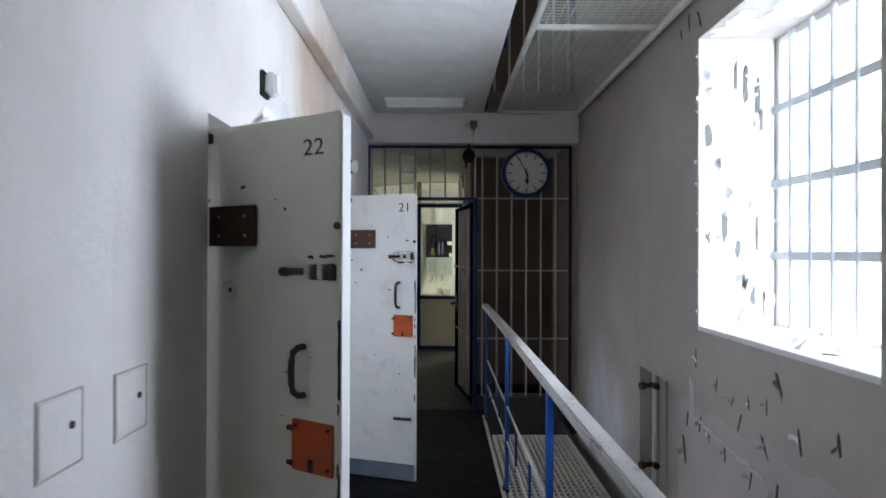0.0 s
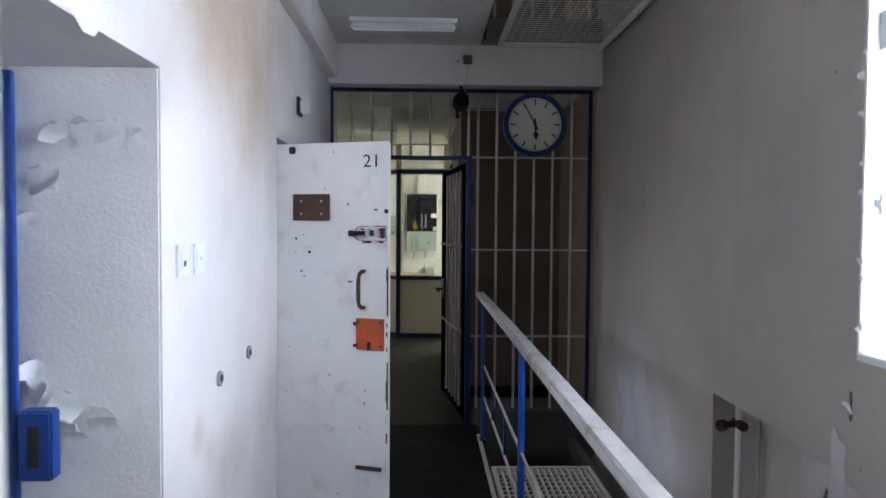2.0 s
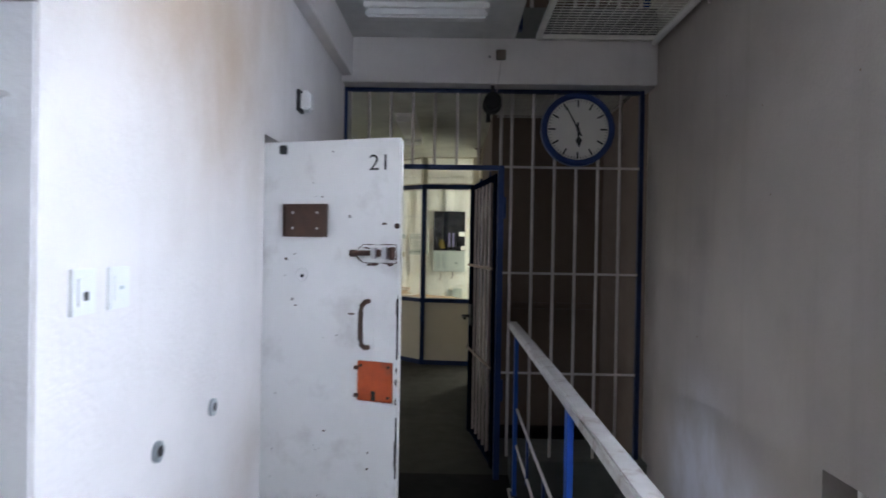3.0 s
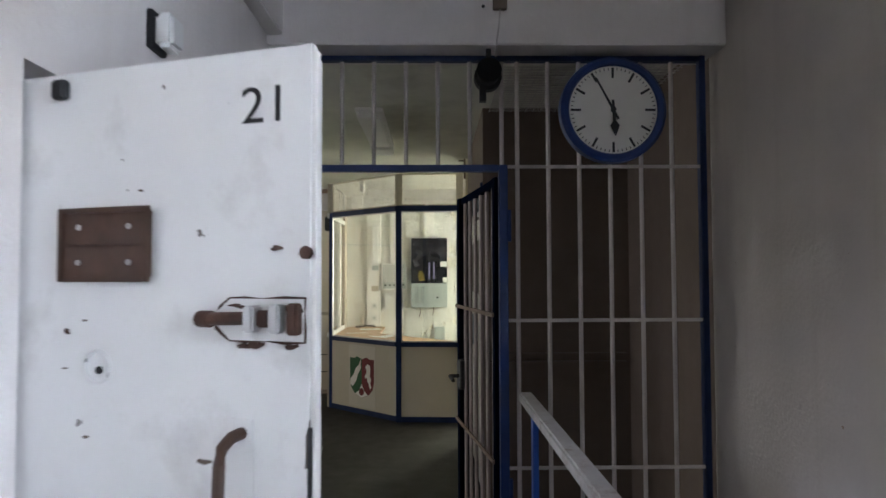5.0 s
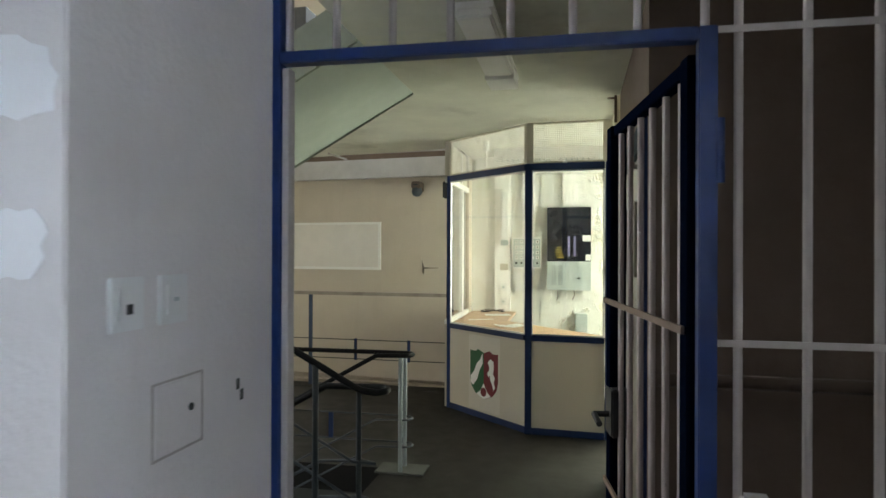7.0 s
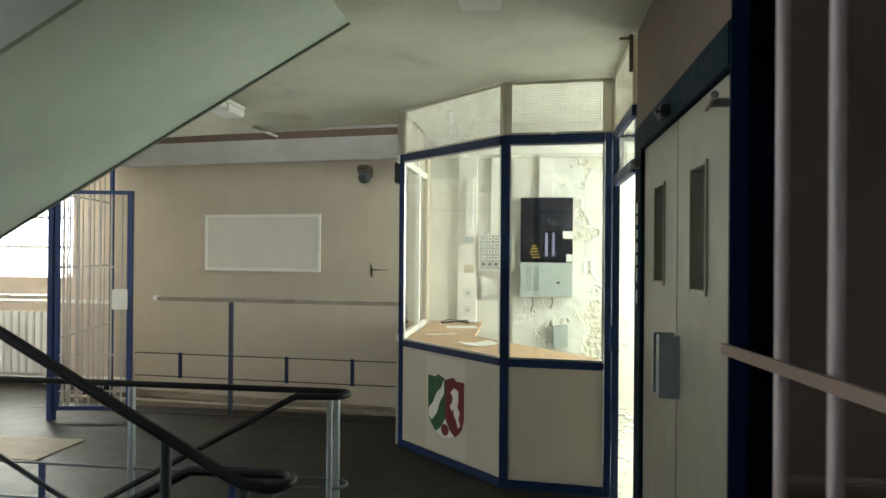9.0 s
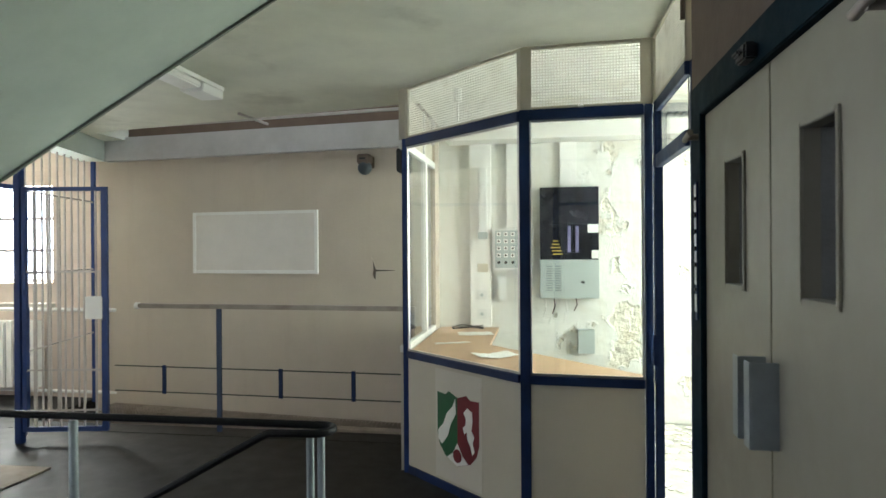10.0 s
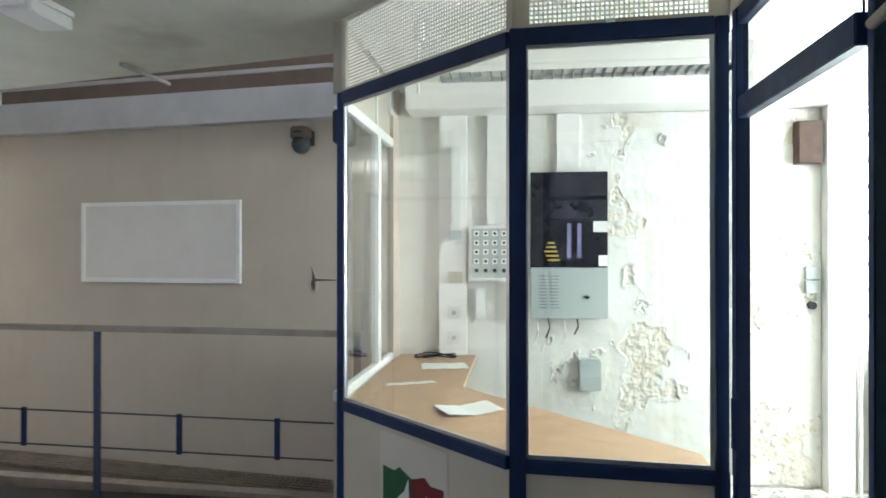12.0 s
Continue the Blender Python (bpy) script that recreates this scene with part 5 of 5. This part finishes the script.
wr = thing("wing_railing", "blue steel railing post in the side wing", "railing", (-5.3, 12.75, 0))
part("post", boxes(((-.02, -.02, 0), (.02, .02, 1.08))), M_BLUE, wr)
part("post", boxes(((-1.8, -.02, 0), (-1.76, .02, 1.08))), M_BLUE, wr)
part("handrail", boxes(((-3.2, -.025, 1.08), (.3, .025, 1.12))), M_GRATE, wr)
setting("floor_wing", boxes(((-9, 12.42, -.2), (-5.2, 13.64, -.002))), M_FLOORH, "dark brown floor of the side wing", "floor")
# Added thin slab that stands in for a pale patch on the floor.
lone("floor_patch_slab", boxes(((-6.2, 10.90, 0), (-3.95, 11.45, .012)), bevel=.003), M_KERB, "thin brownish slab standing in for a pale floor patch", "board")

# ---- fittings of the hall ----
nb = thing("notice_board", "white empty notice board with a frame", "notice board", (-3.2, skew(-3.2), 1.70), math.degrees(math.atan(-.127)))
part("panel", boxes(((-.69, -.018, -.29), (.69, -.001, .29))), M_BOARD, nb)
part("frame", boxes(((-.715, -.028, -.315), (-.68, -.0005, .315)), ((.68, -.028, -.315), (.715, -.0005, .315)), ((-.68, -.028, -.315), (.68, -.0005, -.28)), ((-.68, -.028, .285), (.68, -.0005, .315)), bevel=.003), M_WHITE, nb)
dc = thing("dome_camera", "grey dome camera on a wall bracket", "camera", (-1.95, skew(-1.95), 2.445), math.degrees(math.atan(-.127)))
part("bracket", boxes(((-.05, -.02, -.05), (.05, 0, .06)), ((-.03, -.13, .0), (.03, -.02, .03)), bevel=.004), M_LIFTWALL, dc)
part("housing", boxes(((-.06, -.18, -.02), (.06, -.06, .07)), bevel=.012), M_LIFTWALL, dc, "dark grey housing")
part("slot", boxes(((-.03, -.183, .02), (.03, -.1802, .035))), M_INK, dc)
bm = bmesh.new()
bmesh.ops.create_uvsphere(bm, u_segments=20, v_segments=12, radius=.068, matrix=Matrix.Translation((0, -.12, -.055)))
part("dome", bm, M_RAILD, dc, "grey dome")
lone("speaker_box", boxes(((-1.42, 12.0, 2.22), (-1.33, 12.16, 2.40)), bevel=.008), M_INK, "small black loudspeaker beside the booth", "loudspeaker")
wh = thing("broken_hook", "torn wall hook with peeled paint round it", "hook", (-1.9, skew(-1.9), 1.42), math.degrees(math.atan(-.127)))
part("plaster_tear", plate([(-.03, -.06), (.01, -.09), (.03, -.02), (.22, -.0), (.22, .008), (.03, .015), (.0, .06), (-.04, .13), (-.05, .06), (-.025, .01)], .008), M_YELLOW, wh)
part("crack", plate([(-.012, -.07), (.004, -.085), (.008, -.01), (.20, -.002), (.20, .002), (.008, .008), (-.01, .06), (-.022, .10), (-.016, .02)], .0015, Matrix.Translation((0, -.0082, 0))), M_SLIT, wh, "dark crack in the plaster")
part("hook", tube([(0, 0, 0), (0, -.04, .0), (.0, -.05, -.03), (0, -.03, -.06)], .006), M_LIFTWALL, wh)
for x, y, w, l in ((-.455, 8.65, .095, 1.35), (-2.66, 10.95, .09, 1.1)):
    f = thing("ceiling_light", "white fluorescent ceiling light switched off", "ceiling light", (x, y, ZR), 0, "ceiling lights")
    part("housing", boxes(((-w, -l / 2, -.03), (w, l / 2, 0)), bevel=.003), M_WHITE, f)
    part("diffuser", boxes(((-w + .01, -l / 2 + .005, -.075), (w - .01, l / 2 - .30, -.031)), bevel=.010), M_WHITE, f)
    part("end_cap", boxes(((-w + .005, l / 2 - .29, -.09), (w - .005, l / 2 - .005, -.031)), bevel=.006), M_PAPER, f)
lone("ceiling_pipe", rods(((XS - .03, 10.0, ZB - .1), (XS - .03, 10.0, ZR), .010), ((XS - .03, 10.0, ZR - .02), (XS - .09, 10.0, ZR - .02), .008)), M_LIFTWALL, "brown pipe stub under the ceiling", "pipe")
lone("conduit", tube([(-2.86, 12.31, 2.786), (-2.82, 12.80, 2.786)], .013), M_BAR, "cream conduit under the ceiling", "conduit")

# ---- guard booth ----
b = thing("guard_booth", "blue framed glazed guard booth with cream panels", "booth", (-.40, 10.95, 0))
PL, PM, PR = (-1.29, 11.75), (-.405, 10.915), (.285, 10.865)
ZT, ZM = 2.395, .865


def post(x, y, w, z0=0.0, z1=ZT + .03, material=None):
    return part("post", boxes(((x - w, y - w, z0), (x + w, y + w, z1)), bevel=.004), material or M_NAVY, b, world=True)


post(*PL, .024, material=M_BLUE)
post(*PM, .030)
post(*PR, .022)
post(.325, 10.79, .022)
post(.338, 9.990, .010)
post(-1.33, 13.2, .022)
for x, y in (PL, PM, PR):
    part("corner_post", boxes(((x - .014, y - .014, ZT + .031), (x + .014, y + .014, ZR - .007)), bevel=.003), M_CREAM, b, world=True)
part("corner_post", boxes(((-1.345, 11.765, ZT + .031), (-1.306, 11.80, ZR - .007)), bevel=.003), M_CREAM, b, world=True)
part("corner_post", boxes(((.3005, 10.858, ZT + .031), (.345, 10.90, ZR - .007)), bevel=.003), M_CREAM, b, world=True)


def facet(p, q, low=True, inset=.03, top=True, mid=0):
    v = Vector((q[0] - p[0], q[1] - p[1], 0))
    m = Matrix.Translation((p[0], p[1], 0)) @ Matrix.Rotation(math.atan2(v.y, v.x), 4, "Z")
    L = v.length
    a, c = inset, L - inset
    if low:
        part("panel", boxes(((a, -.012, .06), (c, .012, ZM - .028)), bevel=.002, m=m), M_CREAM, b, "cream steel lower panel", world=True)
        part("base_rail", boxes(((a, -.018, .0), (c, .018, .06)), bevel=.002, m=m), M_NAVY, b, world=True)
        part("sill_rail", boxes(((a, -.03, ZM - .028), (c, .03, ZM + .022)), bevel=.004, m=m), M_NAVY, b, world=True)
    part("transom", boxes(((a, -.028, ZT - .03), (c, .028, ZT + .03)), bevel=.004, m=m), M_NAVY, b, world=True)
    pane = part("pane", boxes(((a, -.003, ZM + .022), (c, .003, ZT - .03)), m=m), M_GLASS, b, world=True)
    pane.visible_shadow = False
    bead = .014
    part("glazing_bead", boxes(((a, -.014, ZM + .0222), (a + bead, -.0035, ZT - .0302)), ((c - bead, -.014, ZM + .0222), (c, -.0035, ZT - .0302)), ((a + bead, -.014, ZM + .0222), (c - bead, -.0035, ZM + .036)), ((a + bead, -.014, ZT - .044), (c - bead, -.0035, ZT - .0302)), m=m), M_STEEL, b, world=True)
    if top:
        fr_ = .016
        z0, z1 = ZT + .031, ZR - .007
        mp = part("mesh_panel", boxes(((a - .02, -.014, z0), (a + fr_, .014, z1)), ((c - fr_, -.014, z0), (c + .02, .014, z1)), ((a + fr_, -.014, z0), (c - fr_, .014, z0 + fr_)), ((a + fr_, -.014, z1 - fr_), (c - fr_, .014, z1)), bevel=.002, m=m), M_CREAM, b, "cream frame filled with wire mesh", world=True)
        bm = bmesh.new()
        x = a + fr_
        while x < c - fr_:
            box_into(bm, (x - .0023, -.0012, z0 + fr_), (x + .0023, .0012, z1 - fr_), m)
            x += .0165
        z = z0 + fr_
        while z < z1 - fr_:
            box_into(bm, (a + fr_, -.0018, z - .0025), (c - fr_, .0018, z + .0025), m)
            z += .0165
        part("wire_mesh", bm, M_MESH, mp, world=True)["kind"] = "stuff"


facet(PL, PM)
facet(PM, PR, inset=.026)
# side towards the outer wall: white framed panes
part("panel", boxes(((-1.345, 11.78, .0), (-1.315, 13.2, ZM))), M_CREAM, b, world=True)
part("side_frame", boxes(((-1.35, 11.78, ZM), (-1.30, 13.2, ZM + .05)), ((-1.35, 11.78, ZT - .03), (-1.30, 13.2, ZT + .03)), ((-1.35, 12.62, ZM + .05), (-1.30, 12.70, ZT - .03)), ((-1.35, 13.1, ZM + .05), (-1.30, 13.2, ZT - .03)), ((-1.35, 12.62, ZT + .03), (-1.31, 12.66, ZR)), bevel=.003), M_WHITE, b, "white painted side frame", world=True)
for y0, y1 in ((11.78, 12.62), (12.70, 13.1)):
    sp_ = part("pane", boxes(((-1.328, y0, ZM + .05), (-1.322, y1, ZT - .03))), M_GLASS, b, world=True)
    sp_.visible_shadow = False
part("upper_panel", boxes(((-1.335, 11.78, ZT + .031), (-1.325, 13.2, ZR))), M_CREAM, b, world=True)
y0, y1, z0, z1 = 9.995, 10.856, ZT + .031, ZR - .003
mp = part("mesh_panel", boxes(((.310, y0, z0), (.336, y0 + .018, z1)), ((.310, y1 - .018, z0), (.336, y1, z1)), ((.310, y0 + .018, z0), (.336, y1 - .018, z0 + .016)), ((.310, y0 + .018, z1 - .016), (.336, y1 - .018, z1)), bevel=.002), M_CREAM, b, "cream mesh panel above the doorway", world=True)
bm = bmesh.new()
for k in range(48):
    box_into(bm, (.3218, y0 + .024 + k * .017, z0 + .016), (.3242, y0 + .0285 + k * .017, z1 - .016))
for k in range(20):
    box_into(bm, (.3212, y0 + .018, z0 + .020 + k * .017), (.3248, y1 - .018, z0 + .0248 + k * .017))
part("wire_mesh", bm, M_MESH, mp, world=True)["kind"] = "stuff"
# doorway: transom light above
part("transom", boxes(((.307, 10.005, 2.06), (.343, 10.768, 2.13)), bevel=.003), M_NAVY, b, world=True)
part("transom", boxes(((.307, 10.005, ZT - .03), (.343, 10.768, ZT + .03)), bevel=.003), M_NAVY, b, world=True)
fan = part("pane", boxes(((.322, 10.005, 2.13), (.328, 10.768, ZT - .03))), M_GLASS, b, world=True)
fan.visible_shadow = False
side = part("pane", boxes(((.302, 10.812, ZM + .02), (.306, 10.845, ZT - .03))), M_GLASS, b, world=True)
side.visible_shadow = False
part("lock_case", boxes(((.29, 10.768, .98), (.345, 10.79, 1.15)), bevel=.004), M_NAVY, b, world=True)
part("lamp_bulb", rods(((-.10, 10.86, ZT + .034), (-.07, 10.855, ZT + .034), .008)), M_WHITE, b, "small white lamp on the transom", world=True)

# shield painted on a white sheet on the booth's front
v = Vector((PM[0] - PL[0], PM[1] - PL[1], 0))
mF = Matrix.Translation((PL[0], PL[1], 0)) @ Matrix.Rotation(math.atan2(v.y, v.x), 4, "Z") @ Matrix.Translation((.60, -.0135, .44))
em = thing("shield_sign", "painted shield sign in green, white and red", "sign", (0, 0, 0))
em.matrix_basis = mF
bpy.context.view_layer.update()
part("sheet", boxes(((-.24, -.0015, -.36), (.24, 0, .37))), M_SHEET, em, "pale backing sheet")
def half(sgn):
    return [(0, .205), (sgn * .09, .235), (sgn * .13, .21), (sgn * .215, .215), (sgn * .215, -.06), (sgn * .19, -.14), (sgn * .13, -.20), (0, -.245)]


part("shield_half", plate(half(-1)[::-1], .002, Matrix.Translation((0, -.0017, 0))), M_GREEN, em, "green half of the shield")
part("shield_half", plate(half(1), .002, Matrix.Translation((0, -.0017, 0))), M_RED, em, "dark red half of the shield")
part("wave_band", plate([(-.02, .20), (-.015, .10), (-.07, .02), (-.10, -.06), (-.165, -.13), (-.205, -.10), (-.205, -.04), (-.15, .01), (-.11, .09), (-.05, .14)][::-1], .002, Matrix.Translation((0, -.0039, 0))), M_WHITE, em, "white wavy band")
part("white_figure", plate([(.115 + .78 * (u - .115), .02 + .92 * (w - .02)) for u, w in ((.05, .13), (.10, .17), (.16, .15), (.165, .08), (.15, .02), (.185, -.02), (.165, -.07), (.19, -.12), (.16, -.15), (.135, -.09), (.10, -.05), (.09, .0), (.06, -.02), (.04, .02), (.075, .05), (.08, .09))][::-1], .002, Matrix.Translation((0, -.0039, 0))), M_WHITE, em, "plain white heraldic shape")
part("white_wedge", plate([(0, -.09), (.05, -.165), (.11, -.205), (0, -.243), (-.11, -.205), (-.05, -.165)], .002, Matrix.Translation((0, -.0039, 0))), M_WHITE, em)
part("rosette", rods(((0, -.0085, -.175), (0, -.006, -.175), .045), seg=10), M_RED, em)

# worktop inside the booth
bm = bmesh.new()
out = [(-1.27, 11.82), (-.40, 10.97), (.27, 10.92), (.27, 11.08), (-.28, 11.68), (-.72, 12.17), (-.73, 13.29), (-1.28, 13.29)]
aa = [bm.verts.new((x, y, .845)) for x, y in out]
bb = [bm.verts.new((x, y, .875)) for x, y in out]
bm.faces.new(aa[::-1])
bm.faces.new(bb)
for i in range(len(aa)):
    bm.faces.new((aa[i], aa[(i + 1) % len(aa)], bb[(i + 1) % len(aa)], bb[i]))
bmesh.ops.recalc_face_normals(bm, faces=bm.faces[:])
wt = lone("worktop", bm, M_TOP, "light brown wooden worktop inside the booth", "worktop")
part("support", boxes(((-1.2, 13.22, 0), (-.8, 13.26, .845)), ((-.9, 11.75, 0), (-.86, 11.79, .845))), M_CREAM, wt)
for x, y, w, d, rz, lab in ((-.90, 12.80, .30, .21, 12, "flat white sheet of paper"), (-1.02, 12.22, .28, .06, 24, "narrow folded white paper strip"), (-.64, 11.62, .28, .20, 28, "open white folded paper")):
    p_ = thing("paper", lab + " on the worktop", "paper", (x, y, .8755), rz, "papers on the worktop")
    bm = bmesh.new()
    n = 8
    g0 = [[bm.verts.new((w * (i / n - .5), d * (j - .5), .002 + (.016 * abs(2 * i / n - 1) + .004 * (i % 2) if "open" in lab else .004 * (i % 3 == 1)))) for i in range(n + 1)] for j in (0, 1)]
    for i in range(n):
        bm.faces.new((g0[0][i], g0[0][i + 1], g0[1][i + 1], g0[1][i]))
    r_ = bmesh.ops.extrude_face_region(bm, geom=bm.faces[:])
    for v_ in r_["geom"]:
        if isinstance(v_, bmesh.types.BMVert):
            v_.co.z -= .0018
    bmesh.ops.recalc_face_normals(bm, faces=bm.faces[:])
    part("sheet", bm, M_PAPER, p_)
pts = []
for k in range(60):
    a = k / 60 * 4 * math.pi
    pts.append((-1.0 + (.13 + .02 * math.sin(k)) * math.cos(a), 13.10 + .06 * math.sin(a), .885 + .012 * math.sin(a * 1.7) + .02 * (k / 60)))
lone("cable_coil", tube(pts, .005, 6), M_INK, "loose black cable coiled on the worktop", "cable")

# things on the booth's back wall
YW = 13.305
tr = thing("wall_trunking", "white vertical cable trunking with sockets", "trunking", (-.895, YW, .88))
part("channel", boxes(((-.10, -.06, 0), (.10, 0, 1.729)), bevel=.004), M_WHITE, tr)
for z in (.30, .12):
    s_ = part("socket", boxes(((-.035, -.07, z - .04), (.055, -.0605, z + .05)), bevel=.004), M_PLASTIC, tr)
    part("socket_hole", rods(((.01, -.0715, z + .005), (.01, -.0702, z + .005), .017)), M_GREYBOX, s_)
part("switch_box", boxes(((-.03, -.075, .52), (.07, -.0605, .60)), bevel=.004), M_CREAM, tr)
tl = thing("tube_lamp", "small white tube lamp on the trunking", "lamp", (-.88, YW - .061, 2.08))
part("tube_cover", boxes(((-.03, -.045, -.30), (.05, 0, .30)), bevel=.010), M_PLASTIC, tl)
part("end_cap", boxes(((-.035, -.05, -.37), (.055, 0, -.302)), bevel=.006), M_GREYBOX, tl)
for x0, x1, z0 in ((-.65, -.50, 1.82), (-.157, .0, 2.19)):
    lone("cable_duct", boxes(((x0, YW - .05, z0), (x1, YW, 2.608)), bevel=.004), M_WHITE, "white cable duct on the wall", "duct", "cable ducts")
kp = thing("call_panel", "white call panel with rows of indicator buttons", "panel", (-.59, YW, 1.615))
part("case", boxes(((-.19, -.09, -.20), (.19, 0, .20)), bevel=.006), M_PLASTIC, kp)
part("face", boxes(((-.165, -.094, -.175), (.165, -.0902, .175)), bevel=.001), M_GREYBOX, kp)
for i in range(5):
    for j in range(5):
        x, z = -.13 + i * .065, .14 - j * .066
        if j == 4:
            part("knob", rods(((x, -.104, z), (x, -.0945, z), .014)), M_INK, kp)
        else:
            bt = part("button", boxes(((x - .019, -.100, z - .019), (x + .019, -.0945, z + .019)), bevel=.002), M_WHITE, kp)
            part("lens", rods(((x, -.1025, z), (x, -.1003, z), .010)), M_INK, bt)
tp = thing("wall_telephone", "white plastic telephone on the booth wall", "telephone", (-.70, YW, 1.24))
part("body", boxes(((-.045, -.05, -.11), (.045, 0, .12)), bevel=.012), M_PLASTIC, tp)
part("handset", boxes(((-.035, -.085, -.10), (.0, -.051, .11)), bevel=.010), M_PLASTIC, tp)
cb = thing("alarm_cabinet", "alarm cabinet with black glass top and grey lower part", "cabinet", (-.075, YW, 1.161))
part("body", boxes(((-.265, -.15, 0), (.265, 0, .353)), bevel=.006), M_GREYBOX, cb, "pale grey steel lower part")
part("back_box", boxes(((-.265, -.13, .354), (.265, 0, 1.02)), bevel=.004), M_INK, cb)
up_ = part("black_panel", boxes(((-.262, -.142, .69), (.262, -.1305, 1.017)), bevel=.002), M_DARKGLASS, cb, "black glossy door")
lw_ = part("black_panel", boxes(((-.262, -.142, .358), (.262, -.1305, .684)), bevel=.002), M_DARKGLASS, cb, "black glossy door with labels")
part("sticker", boxes(((.165, -.1445, .60), (.262, -.1422, .675))), M_PAPER, lw_, "white sticker")
part("sticker", boxes(((.20, -.1445, .365), (.262, -.1422, .44))), M_PAPER, lw_, "white sticker")
for k in range(5):
    part("stripe", boxes(((-.17 + .012 * abs(2 - k), -.1445, .40 + k * .03), (-.06 - .010 * k, -.1422, .412 + k * .03))), mat("label_yellow", (.45, .33, .05), .5) if k == 0 else bpy.data.materials["label_yellow"], lw_)
for x in (.0, .07):
    part("light_strip", boxes(((x - .014, -.1445, .42), (x + .014, -.1422, .66))), mat("lilac_strip", (.20, .18, .33), .4) if x == 0 else bpy.data.materials["lilac_strip"], lw_)
for k in range(11):
    for x in (-.18, -.10):
        part("louvre", boxes(((x - .028, -.154, .07 + k * .022), (x + .028, -.1502, .079 + k * .022))), M_GALV, cb)
part("lock", rods(((.12, -.162, .15), (.12, -.1502, .15), .013), ((.10, -.158, .15), (.14, -.158, .15), .006)), M_INK, cb)
for i, (x, y0, z1) in enumerate(((-.22, .0, .18), (-.14, .0, .15), (-.03, .0, .20), (.06, .0, .12))):
    lone("loose_cable", tube([(-.075 + x, YW - .05, 1.16), (-.075 + x + .01, YW - .07, 1.16 - z1 * .5), (-.075 + x - .015, YW - .03, 1.16 - z1)], .006, 6), M_WOODBR if i % 2 else M_WHITE, "loose cable end below the cabinet", "cable", "loose cables")
gb = thing("terminal_box", "small grey-green terminal box on the wall", "terminal box", (.075, YW, .76))
part("case", boxes(((-.075, -.09, -.11), (.075, 0, .11)), bevel=.005), M_GREYBOX, gb)
part("lid_screw", rods(((-.05, -.094, .08), (-.05, -.0902, .08), .006), ((.05, -.094, -.08), (.05, -.0902, -.08), .006)), M_STEEL, gb)
bx = thing("wall_box", "dark brown wooden box high on the wall", "box", (1.53, YW, 2.366))
part("case", boxes(((-.085, -.08, -.145), (.085, 0, .145)), bevel=.004), M_WOODBR, bx)
part("door", boxes(((-.075, -.088, -.135), (.075, -.0805, .135)), bevel=.002), M_WOODBR, bx)
sw = thing("switch_pair", "two grey surface switches above a black knob", "switch", (1.56, YW, 1.42))
for z in (.06, -.035):
    part("switch_case", boxes(((-.045, -.045, z - .042), (.045, 0, z + .042)), bevel=.004), M_GREYBOX, sw)
part("knob", rods(((0, -.04, -.16), (0, 0, -.16), .028)), M_INK, sw)
for i in range(4):
    lone("wall_socket", rods(((1.20 + i * .08, YW - .012, .38), (1.20 + i * .08, YW, .38), .026)), M_WHITE, "empty round socket in the wall", "socket", "sockets low on the wall")
lf = thing("louvre_light", "long fluorescent light with a grey louvre", "ceiling light", (.0, 12.45, ZR))
part("housing", boxes(((-.9, -.12, -.10), (.9, .12, 0)), bevel=.006), M_WHITE, lf)
for i in range(30):
    part("louvre_blade", boxes(((-.88 + i * .06, -.11, -.128), (-.872 + i * .06, .11, -.1005))), M_GALV, lf)
part("louvre_edge", boxes(((-.9, -.12, -.13), (.9, -.112, -.1005)), ((-.9, .112, -.13), (.9, .12, -.1005))), M_WHITE, lf)
pd = thing("pendant_holder", "white lamp holder hanging from the booth ceiling", "lamp holder", (-.916, 11.83, ZR - .006))
part("rose", rods(((0, 0, -.10), (0, 0, 0), .032), seg=20), M_PLASTIC, pd)
part("cord", rods(((0, 0, -.36), (0, 0, -.10), .008)), M_WHITE, pd)
ra = thing("radiator", "white ribbed radiator under the booth window", "radiator", (2.35, 13.2, 0))
for i in range(10):
    part("rib", boxes(((-.45 + i * .09, -.05, .15), (-.375 + i * .09, .05, .93)), bevel=.01), M_WHITE, ra)
part("pipe", rods(((-.52, 0, .0), (-.52, 0, 2.6), .014)), M_WHITE, ra)
part("valve", rods(((-.52, -.04, .95), (-.52, .03, .95), .02), ((-.52, -.04, .95), (-.52, -.085, .95), .028)), M_STEEL, ra)
part("foot", boxes(((-.4, -.03, 0), (-.36, .03, .15)), ((.35, -.03, 0), (.39, .03, .15))), M_WHITE, ra)
# fallen plaster on the booth floor
bm = bmesh.new()
rng = random.Random(9)
for i in range(420):
    x, y = rng.uniform(.45, 2.6), 13.25 - 2.2 * rng.random() ** 2
    s = rng.uniform(.012, .07)
    n = rng.randrange(4, 7)
    vs = [bm.verts.new((x + s * rng.uniform(.6, 1) * math.cos(2 * math.pi * k / n), y + s * rng.uniform(.6, 1) * math.sin(2 * math.pi * k / n), .004 + s * .25 * rng.random())) for k in range(n)]
    top = bm.faces.new(vs)
    ex = bmesh.ops.extrude_face_region(bm, geom=[top])
    for v_ in ex["geom"]:
        if isinstance(v_, bmesh.types.BMVert):
            v_.co.z = .0005
bmesh.ops.recalc_face_normals(bm, faces=bm.faces[:])
tagged(part("plaster_debris", bm, M_DEBRIS), "fallen flakes of plaster on the floor", "debris", "", "stuff")
